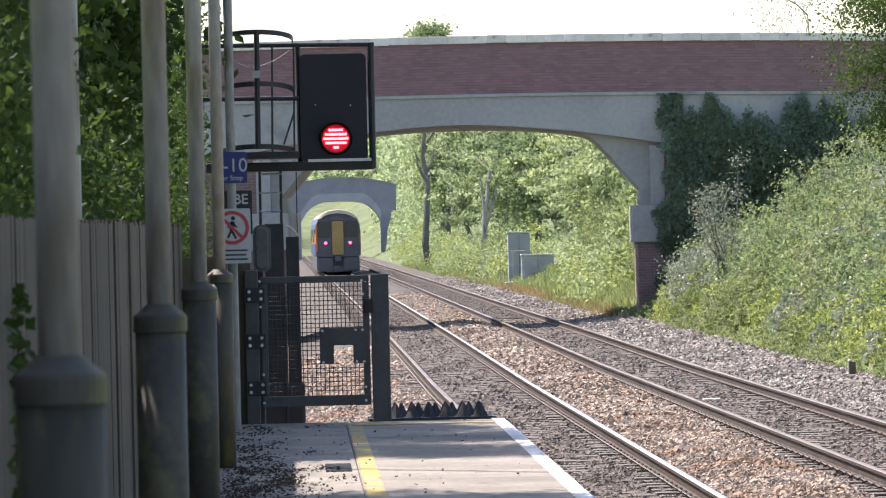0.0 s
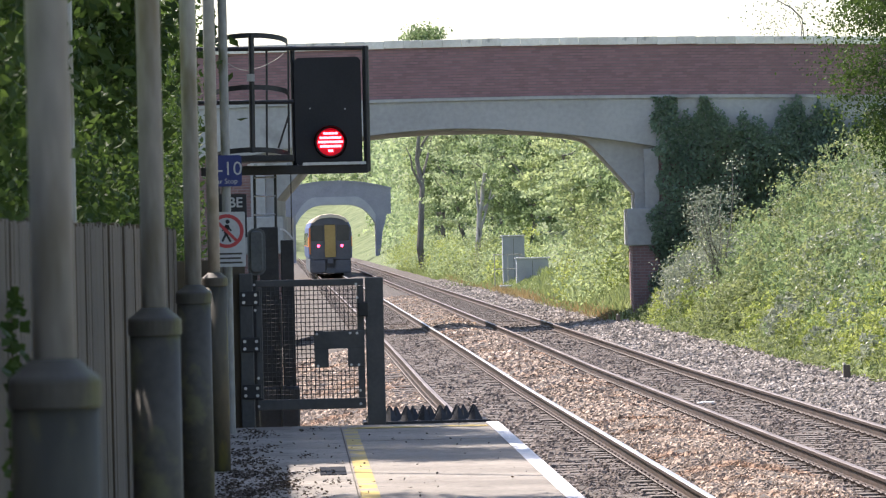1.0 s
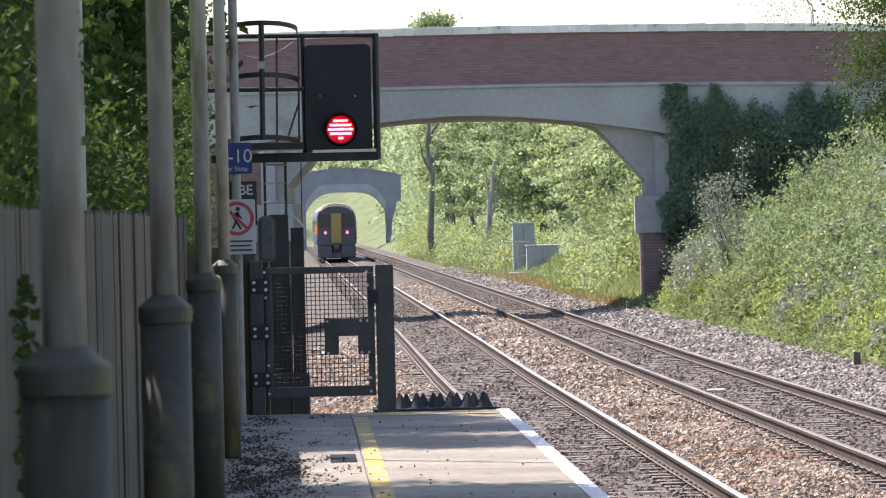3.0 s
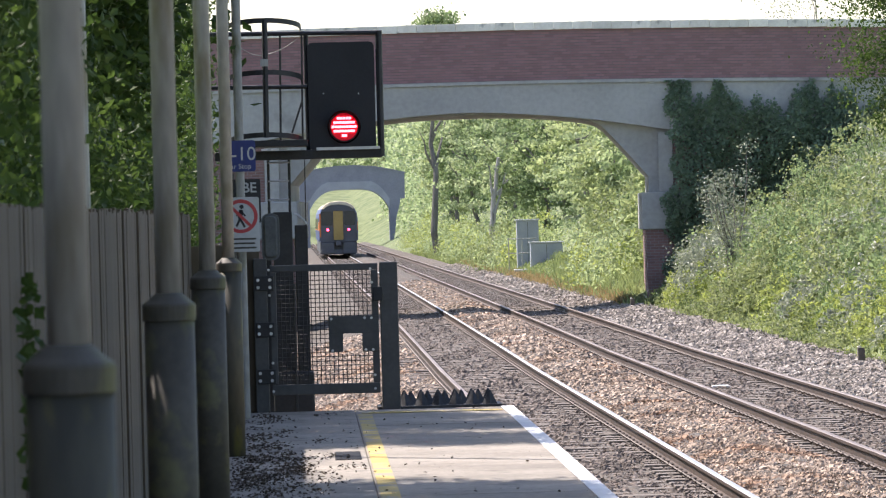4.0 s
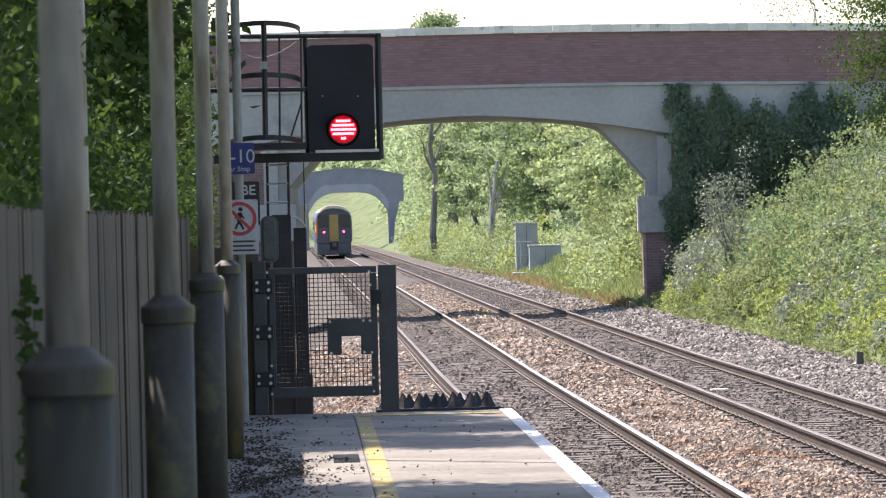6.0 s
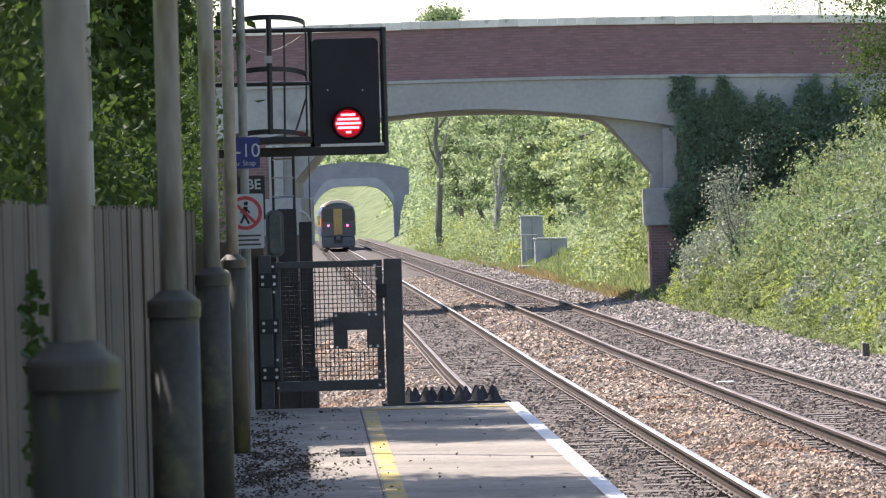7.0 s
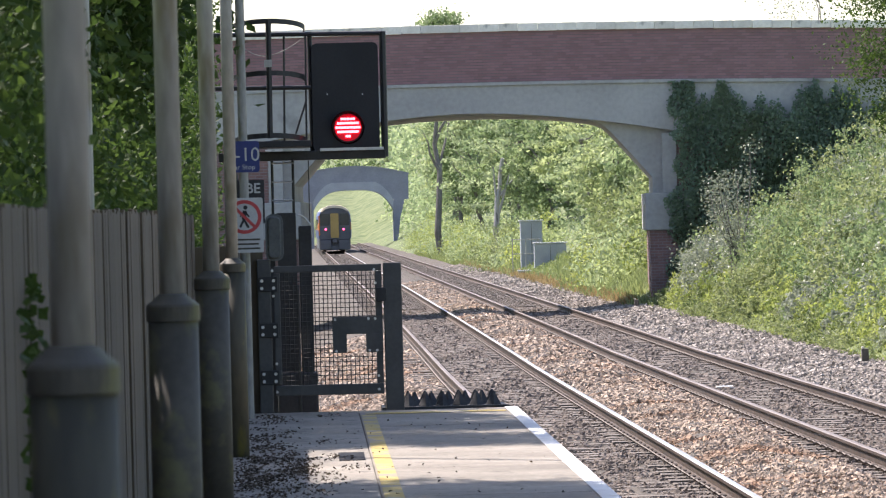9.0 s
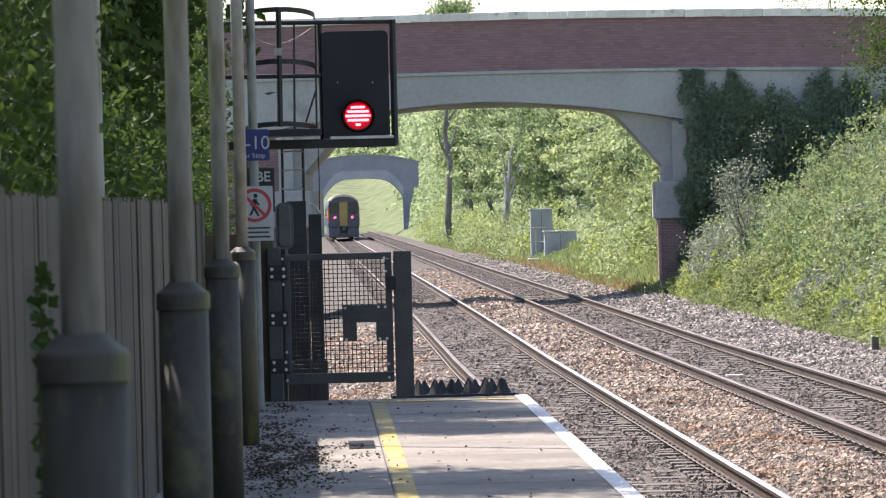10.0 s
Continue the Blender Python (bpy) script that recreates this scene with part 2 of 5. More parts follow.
L_DRY = leaf_mat("dry_grass", (0.24, 0.17, 0.08), (0.40, 0.30, 0.17), 0.3)
L_BUSH = leaf_mat("sallow_bush_leaves", (0.105, 0.14, 0.06), (0.30, 0.335, 0.15), 0.42, 0.5, 0.4)
# ivy green lifted and blued to stand for haze
L_IVY = leaf_mat("hazed_ivy_leaves", (0.15, 0.215, 0.155), (0.225, 0.295, 0.20), 0.4, 0.8)
# far leaf greens paled to imitate haze
L_FAR = leaf_mat("hazed_far_leaves", (0.22, 0.28, 0.15), (0.36, 0.42, 0.24), 0.45)

# ---- mesh helpers ----


def link(name, mesh, material, parent=None, label=""):
    ob = new(name, mesh)
    if material and not mesh.materials:
        mesh.materials.append(material)
    if parent:
        ob.parent = parent
    return tagged(ob, label)


def part(name, bm, material, parent=None, label="", smooth=False):
    mesh = bpy.data.meshes.new(name)
    if smooth:
        for f in bm.faces:
            f.smooth = True
    bm.to_mesh(mesh)
    bm.free()
    return link(name, mesh, material, parent, label)


def box(bm, x0, y0, z0, x1, y1, z1, bevel=0.0):
    m = Matrix.Translation(((x0 + x1) / 2, (y0 + y1) / 2, (z0 + z1) / 2)) @ Matrix.Diagonal((x1 - x0, y1 - y0, z1 - z0, 1))
    made = bmesh.ops.create_cube(bm, size=1, matrix=m)
    if bevel:
        edges = list({e for v in made["verts"] for e in v.link_edges})
        bmesh.ops.bevel(bm, geom=edges, offset=bevel, segments=2, affect="EDGES", profile=0.5)
    return bm


def boxed(*a, bevel=0.0):
    return box(bmesh.new(), *a, bevel=bevel)


def rod(bm, a, b, r, n=10, r2=None):
    a, b = Vector(a), Vector(b)
    turn = (b - a).to_track_quat("Z", "Y").to_matrix().to_4x4()
    bmesh.ops.create_cone(bm, cap_ends=True, segments=n, radius1=r, radius2=r if r2 is None else r2, depth=(b - a).length,
                          matrix=Matrix.Translation((a + b) / 2) @ turn)
    return bm


def lathe(bm, rings, n=24):
    """Stacked rings (z, r) joined into a turned body with closed ends."""
    loops = [[bm.verts.new((r * math.cos(6.28318 * k / n), r * math.sin(6.28318 * k / n), z)) for k in range(n)] for z, r in rings]
    for lo, hi in zip(loops, loops[1:]):
        for k in range(n):
            bm.faces.new((lo[k], lo[(k + 1) % n], hi[(k + 1) % n], hi[k]))
    bm.faces.new(loops[0][::-1])
    bm.faces.new(loops[-1])
    return bm


def plate(bm, outline, y0, y1):
    """An outline of (x, z) given a thickness from y0 to y1."""
    a = [bm.verts.new((x, y0, z)) for x, z in outline]
    b = [bm.verts.new((x, y1, z)) for x, z in outline]
    bm.faces.new(a)
    bm.faces.new(b[::-1])
    for k in range(len(a)):
        j = (k + 1) % len(a)
        bm.faces.new((a[k], b[k], b[j], a[j]))
    bmesh.ops.recalc_face_normals(bm, faces=bm.faces)
    return bm


def round_rect(x0, z0, x1, z1, r, n=5):
    pts = []
    for cx, cz, a0 in ((x1 - r, z1 - r, 0), (x0 + r, z1 - r, 90), (x0 + r, z0 + r, 180), (x1 - r, z0 + r, 270)):
        pts += [(cx + r * math.cos(radians(a0 + 90 * k / n)), cz + r * math.sin(radians(a0 + 90 * k / n))) for k in range(n + 1)]
    return pts


def raw(name, verts, faces, material, parent=None, label="", smooth=False):
    """A mesh from numpy arrays: verts (n, 3) and faces (m, k), all of k corners."""
    mesh = bpy.data.meshes.new(name)
    verts, faces = np.asarray(verts, np.float32), np.asarray(faces, np.int32)
    m, k = faces.shape
    mesh.vertices.add(len(verts))
    mesh.vertices.foreach_set("co", verts.ravel())
    mesh.loops.add(m * k)
    mesh.loops.foreach_set("vertex_index", faces.ravel())
    mesh.polygons.add(m)
    mesh.polygons.foreach_set("loop_start", np.arange(m, dtype=np.int32) * k)
    mesh.polygons.foreach_set("use_smooth", np.full(m, smooth))
    mesh.update(calc_edges=True)
    return link(name, mesh, material, parent, label)


def sheet(name, grid, material, parent=None, label="", smooth=True):
    """A surface from a grid of points (rows, columns, 3)."""
    r, c = grid.shape[:2]
    i = np.arange(r * c).reshape(r, c)
    faces = np.stack([i[:-1, :-1], i[:-1, 1:], i[1:, 1:], i[1:, :-1]], -1).reshape(-1, 4)
    return raw(name, grid.reshape(-1, 3), faces, material, parent, label, smooth)


rng = np.random.default_rng(7)


def leaf_quads(centres, size, droop=0.35, narrow=0.55):
    """Pointed leaves, one at each centre, turned at random."""
    n = len(centres)
    a = rng.normal(size=(n, 3))
    a[:, 2] -= droop
    a /= np.linalg.norm(a, axis=1, keepdims=True)
    b = np.cross(a, rng.normal(size=(n, 3)))
    b /= np.linalg.norm(b, axis=1, keepdims=True) + 1e-9
    s = size * rng.uniform(0.6, 1.35, (n, 1))
    c = np.cross(a, b)
    v = np.stack([centres - a * s * 0.5, centres + b * s * narrow * 0.5 + c * s * 0.06, centres + a * s * 0.5, centres - b * s * narrow * 0.5 + c * s * 0.06], 1)
    return v.reshape(-1, 3), np.arange(4 * n).reshape(n, 4)


def blades(feet, height, width):
    """Grass blades and stems standing at the feet, leaning at random."""
    n = len(feet)
    h = height * rng.uniform(0.5, 1.3, (n, 1))
    lean = np.concatenate([rng.normal(0, 0.35, (n, 2)), np.ones((n, 1))], 1) * h
    ang = rng.uniform(0, math.pi, n)
    side = np.stack([np.cos(ang), np.sin(ang), np.zeros(n)], 1) * width
    v = np.stack([feet - side, feet + side, feet + lean * 0.6 + side * 0.7, feet + lean], 1)
    return v.reshape(-1, 3), np.arange(4 * n).reshape(n, 4)


def clumps(centre, radii, n_clumps, per, spread, shell=0.55, flat=0.9):
    """Leaf places in clumps through an uneven ellipsoid, thicker towards its skin."""
    d = rng.normal(size=(n_clumps, 3))
    d /= np.linalg.norm(d, axis=1, keepdims=True)
    d *= rng.uniform(shell, 1.0, (n_clumps, 1)) * rng.uniform(0.8, 1.12, (n_clumps, 1))
    c = np.asarray(centre) + d * np.asarray(radii)
    p = np.repeat(c, per, 0) + rng.normal(size=(n_clumps * per, 3)) * spread * np.array((1.2, 1.2, flat)) * np.repeat(rng.uniform(0.6, 1.3, (n_clumps, 1)), per, 0)
    return p


# ---- the lie of the land ----
PLAT = 0.915
END = 45.7                    # the platform's end


def bend(y):
    d = np.maximum(0.0, np.asarray(y, float) - 110)
    return -0.0026 * d * d / (d + 90)


def near_track(y):
    return 2.92 + bend(y) + 0.003 * np.maximum(0.0, 90 - np.asarray(y, float))


def far_track(y):
    return 6.18 + bend(y) + 0.006 * np.maximum(0.0, 100 - np.asarray(y, float))


def land(x, y):
    """Height of the ground: the cutting's floor, its two banks, and level fields beyond."""
    x, y = np.asarray(x, float) - bend(y), np.asarray(y, float)
    right = np.clip((x - 8.2) * 0.7, 0, 0.38) + np.clip(np.where(y < 156, (x - 9.25) * 0.6, (x - 8.75) * 0.45), 0, 5.2)
    left = np.clip((-1.6 - x) * 0.5, 0, 4.5)
    z = -0.42 + np.where(x > 4, right, left)
    z = np.where((x < 4) & (y < 60), -0.42 + np.clip((-1.0 - x) * 1.4, 0, 1.3) + np.clip((-2.5 - x) * 0.3, 0, 3), z)
    z = np.where((x > -1.7) & (x < 8.0), z - 0.3, z)
    z = z + np.clip((y - 640) * 0.06, 0, 16)
    return z + 0.12 * np.sin(x * 0.9 + y * 0.31) * np.clip(np.abs(x - 4.5) - 5, 0, 1)


gx = np.concatenate([[-2500, -800, -250, -90, -45, -30], np.arange(-24, 30.1, 0.75), [36, 50, 90, 250, 800, 2500]])
gy = np.concatenate([[-1500, -400, -120, -60, -30], np.arange(-15, 300, 3.0), np.arange(300, 800, 12.0), [850, 1000, 1400, 2200, 4000]])
GX, GY = np.meshgrid(gx, gy)
ground = tagged(sheet("ground", np.stack([GX, GY, land(GX, GY)], -1), M_EARTH), "grassy earth of a railway cutting and its fields", "ground", kind="structure")

# ballast bed: heaped shoulders and the hump between the tracks
prof_x = np.array([-1.6, 0.2, 1.15, 1.45, 2.1, 2.9, 3.7, 4.15, 4.6, 5.0, 5.4, 6.2, 7.0, 7.55, 8.1, 8.6, 9.2, 9.8])
prof_z = np.array([-0.5, -0.45, -0.21, -0.19, -0.20, -0.20, -0.19, -0.10, -0.06, -0.10, -0.19, -0.20, -0.19, -0.12, -0.06, 0.0, 0.0, -0.12])


def bed(x, y):
    return np.interp(np.asarray(x) - bend(y), prof_x, prof_z)


by = np.concatenate([np.arange(-14, 8, 2.0), np.arange(8, 170, 1.0), np.arange(170, 900, 6.0)])
fine_x = np.linspace(-1.6, 9.8, 96)
BX, BY = np.meshgrid(fine_x, by)
BZ = np.interp(BX, prof_x, prof_z) + rng.normal(0, 0.012, BX.shape)
BZ -= 0.4 * np.clip((BX - 8.25) / 0.5, 0, 1) * np.clip((BY - 160) / 12, 0, 1)
ballast_bed = tagged(sheet("ballast_bed", np.stack([BX + bend(BY), BY, BZ], -1), M_BALLAST, smooth=False), "bed of broken stone ballast under two railway tracks", "ballast", kind="structure")

STONE_V = np.array([(1, 0.75, -0.6), (-1, 0.7, -0.6), (-0.9, -0.75, -0.6), (0.95, -0.7, -0.6), (0.5, 0.1, 1.0), (-0.5, -0.1, 0.9)], float)
STONE_F = np.array([(0, 4, 3), (1, 2, 5), (0, 1, 5), (0, 5, 4), (2, 3, 4), (2, 4, 5)])


def stones(name, x0, x1, y0, y1, per_m2, size, material, label, fade=60.0, avoid=True, level=bed):
    """Broken stones strewn over the ballast, thinning with distance."""
    n = int((x1 - x0) * (y1 - y0) * per_m2)
    x, y = rng.uniform(x0, x1, n), rng.uniform(y0, y1, n)
    keep = rng.uniform(size=n) < np.clip((fade / y) ** 2.1, 0, 1)
    x, y = x[keep] + bend(y[keep]), y[keep]
    near = (x > -0.003 * y) & (x < 0.112 * y)
    thin = near | (rng.uniform(size=len(x)) < 0.12)
    x, y = x[thin], y[thin]
    if avoid:
        for line in (near_track, far_track):
            ok = np.abs(np.abs(x - line(y)) - 0.753) > 0.1
            x, y = x[ok], y[ok]
    n = len(x)
    grow = np.clip(y / fade, 1, 2.0) ** 0.6
    r = size * (0.4 + 1.1 * rng.uniform(0, 1, (n, 1, 1)) ** 1.8) * grow[:, None, None]
    v = STONE_V[None] * r * rng.uniform(0.6, 1.25, (n, 6, 1)) * np.array((1.1, 0.8, 1.0)) + rng.normal(0, 0.22, (n, 6, 3)) * r
    a = rng.uniform(0, 6.28, n)
    ca, sa = np.cos(a)[:, None], np.sin(a)[:, None]
    v = np.stack([v[..., 0] * ca - v[..., 1] * sa, v[..., 0] * sa + v[..., 1] * ca, v[..., 2] * 0.46], -1)
    v += np.stack([x, y, level(x, y) + rng.uniform(-0.01, 0.03, n) + 0.025 * np.sin(x * 5.1 + y * 1.7) * np.sin(y * 2.3)], -1)[:, None]
    f = (STONE_F[None] + 6 * np.arange(n)[:, None, None]).reshape(-1, 3)
    return tagged(raw(name, v.reshape(-1, 3), f, material), label, "ballast", kind="stuff")


stones("ballast_stones", 3.85, 5.45, 44, 230, 500, 0.028, M_STONE, "pale brown broken stone heaped between two tracks", 56)
stones("ballast_stones", 7.1, 8.75, 158, 300, 330, 0.036, M_STONE_PALE, "pale broken stone shoulder past the bridge", 130)
stones("ballast_stones", 7.1, 9.7, 62, 160, 350, 0.030, M_STONE_PALE, "pale broken stone shoulder along the far track", 74)
stones("ballast_stones", 2.15, 3.7, 44, 260, 290, 0.0235, M_STONE_GREY, "dark oily broken stone between the rails", 54)
stones("ballast_stones", 5.45, 6.95, 55, 260, 290, 0.0235, M_STONE_GREY, "dark oily broken stone between the rails", 58)
stones("ballast_stones", -0.9, 2.1, 50, 130, 380, 0.028, M_STONE, "pale broken stone shoulder beyond the platform end", 62)

# ---- railway tracks ----
RAIL_PROFILE = ((-0.07, -0.159), (0.07, -0.159), (0.07, -0.147), (0.012, -0.128), (0.010, -0.05), (0.035, -0.038), (0.035, -0.008), (0.024, 0.0),
                (-0.024, 0.0), (-0.035, -0.008), (-0.035, -0.038), (-0.010, -0.05), (-0.012, -0.128), (-0.07, -0.147))


def rail(parent, centre, side, head_mat):
    ys = np.concatenate([np.arange(-14, 200, 5.0), np.arange(200, 900, 15.0)])
    xs = centre(ys) + side * 0.7525
    pts = np.array([[(x + px, y, pz) for px, pz in RAIL_PROFILE] for x, y in zip(xs, ys)])
    k, m = len(RAIL_PROFILE), len(ys)
    idx = np.arange(m * k).reshape(m, k)
    nxt = np.roll(idx, -1, 1)
    faces = np.stack([idx[:-1], nxt[:-1], nxt[1:], idx[1:]], -1).reshape(-1, 4)
    ob = raw("rail", pts.reshape(-1, 3), faces, M_RAIL, parent)
    ob.data.materials.append(head_mat)
    head = np.zeros((m - 1, k), np.int32)
    head[:, 6:9] = 1
    ob.data.polygons.foreach_set("material_index", head.ravel())
    return ob


def clip_shape(bm, x, y, z, s):
    """A bent spring clip that holds the rail's foot."""
    pts = [(0.02 * s, -0.05), (0.075 * s, -0.05), (0.11 * s, 0.0), (0.075 * s, 0.05), (0.02 * s, 0.05)]
    path = [Vector((x + a, y + b, z + 0.03 + (0.025 if abs(b) < 0.02 else 0.0))) for a, b in pts]
    for a, b in zip(path, path[1:]):
        rod(bm, a, b, 0.014, 5)


SLEEPER = bmesh.new()
for v0, v1 in ((-1.25, -0.45), (-0.45, 0.45), (0.45, 1.25)):
    mid = v0 == -0.45
    box(SLEEPER, v0, -0.125, -0.36, v1, 0.125, -0.185 if mid else -0.163, bevel=0.012)
sleeper_mesh = bpy.data.meshes.new("sleeper")
SLEEPER.to_mesh(sleeper_mesh)
SLEEPER.free()
sleeper_mesh.materials.append(M_SLEEPER)


def track(name, centre, label, first):
    tr = tagged(new(name), label, "track", kind="structure")
    rail(tr, centre, -1, M_RAILDULL)
    rail(tr, centre, 1, M_RAILHEAD if name == "track_1" else M_RAILDULL)
    ys = np.arange(first, 165, 0.65)
    for y in ys:
        s = link("sleeper", sleeper_mesh, None, tr)
        s.matrix_basis = pose(float(centre(y)), float(y), float(rng.normal(0, 0.004)))
    v, f = [], []
    cube = np.array([(a, b, c) for a in (-1.25, 1.25) for b in (-0.125, 0.125) for c in (-0.36, -0.165)])
    quads = np.array([(0, 1, 3, 2), (4, 6, 7, 5), (0, 4, 5, 1), (2, 3, 7, 6), (1, 5, 7, 3), (0, 2, 6, 4)])
    far_y = np.concatenate([np.arange(first - 57.2, first - 0.3, 0.65), np.arange(165, 640, 0.65)])
    v = (cube[None] + np.stack([centre(far_y), far_y, far_y * 0], -1)[:, None]).reshape(-1, 3)
    f = (quads[None] + 8 * np.arange(len(far_y))[:, None, None]).reshape(-1, 4)
    tagged(raw("sleepers_out_of_reach", v, f, M_SLEEPER, tr), kind="stuff")
    bm = bmesh.new()
    for side in (-1, 1):
        for s in (-1, 1):
            clip_shape(bm, side * 0.7525 + s * 0.02, 0, -0.163, s)
    base = np.array([v.co[:] for v in bm.verts])
    bm.faces.ensure_lookup_table()
    bmesh.ops.triangulate(bm, faces=bm.faces)
    tri = np.array([[v.index for v in fc.verts] for fc in bm.faces])
    bm.free()
    cy = ys[ys < 130]
    v = (base[None] + np.stack([centre(cy), cy, cy * 0], -1)[:, None]).reshape(-1, 3)
    f = (tri[None] + len(base) * np.arange(len(cy))[:, None, None]).reshape(-1, 3)
    tagged(raw("rail_clips", v, f, M_CLIP, tr, "dark steel spring clips"), kind="stuff")
    return tr


track("track_1", near_track, "railway track with polished rails on concrete sleepers", 44.2)
track("track_2", far_track, "railway track with duller rails on concrete sleepers", 48.1)

# ---- platform ----
platform = tagged(new("platform"), "concrete station platform with a white edge line and a worn yellow line", "platform", kind="structure")
part("platform_body", boxed(-1.3, -12, -0.6, 1.60, END - 0.03, PLAT - 0.07), M_COPING_WALL, platform)
part("near_paving", boxed(-1.3, -12, PLAT - 0.07, 1.66, 26.0, PLAT), M_SLAB, platform)
slab_meshes = {}


def slab(x0, x1, y0, y1):
    key = (round(x1 - x0, 3), round(y1 - y0, 3))
    if key not in slab_meshes:
        bm = boxed(0.002, 0.002, -0.066, key[0] - 0.002, key[1] - 0.002, 0, bevel=0.004)
        slab_meshes[key] = bpy.data.meshes.new("paving_slab")
        bm.to_mesh(slab_meshes[key])
        bm.free()
    ob = link("paving_slab", slab_meshes[key], M_SLAB, platform)
    ob.matrix_basis = pose(x0, y0, PLAT + float(rng.normal(0, 0.0015)), 0, 0, 0)


rows_y = np.linspace(26.0, END, 12)
for y0, y1 in zip(rows_y, rows_y[1:]):
    for x0, x1 in ((-1.3, 0.375), (0.375, 1.66)):
        slab(x0, x1, float(y0), float(y1))
part("white_line", boxed(1.557, -12, PLAT + 0.002, 1.659, END - 0.01, PLAT + 0.005), M_WHITE_LINE, platform, "white painted edge line")
part("yellow_line", boxed(0.39, -12, PLAT + 0.002, 0.50, 44.6, PLAT + 0.005), M_YELLOW_LINE, platform, "worn yellow painted line")
part("end_line", boxed(0.42, 44.75, PLAT + 0.002, 1.54, 45.05, PLAT + 0.005), M_YELLOW_LINE, platform, "worn yellow painted line across the end")
ramp = bmesh.new()
rv = [ramp.verts.new(c) for c in ((-1.3, END, PLAT - 0.1), (0.62, END, PLAT - 0.1), (0.62, END + 8, -0.3), (-1.3, END + 8, -0.3),
                                  (-1.3, END, -0.6), (0.62, END, -0.6), (0.62, END + 8, -0.6), (-1.3, END + 8, -0.6))]
for q in ((0, 1, 2, 3), (7, 6, 5, 4), (0, 4, 5, 1), (1, 5, 6, 2), (2, 6, 7, 3), (3, 7, 4, 0)):
    ramp.faces.new([rv[k] for k in q])
part("end_ramp", ramp, M_COPING_WALL, platform, "rough ramp sloping down behind the gate")

stones("ramp_rubble", -0.35, 0.6, END + 0.3, END + 7.6, 260, 0.027, M_STONE_PALE, "pale stone rubble strewn over the end ramp", 62, False,
       lambda x, y: PLAT - 0.1 - (PLAT + 0.2) * (y - END) / 8)

# ---- bridges ----
B_Y = 152.0


def hump(x, steep=0.0014):
    return -steep * x * x


def humped_bar(x0, x1, y0, y1, z0, z1, steep=0.0014, n=36):
    """A long bar that follows the bridge's hump."""
    bm = bmesh.new()
    loops = []
    for x in np.linspace(x0, x1, n):
        x = float(x)
        loops.append([bm.verts.new((x, y, z + hump(x, steep))) for y, z in ((y0, z0), (y1, z0), (y1, z1), (y0, z1))])
    for a, b in zip(loops, loops[1:]):
        for k in range(4):
            j = (k + 1) % 4
            bm.faces.new((a[k], b[k], b[j], a[j]))
    bm.faces.new(loops[0])
    bm.faces.new(loops[-1][::-1])
    bmesh.ops.recalc_face_normals(bm, faces=bm.faces)
    return bm


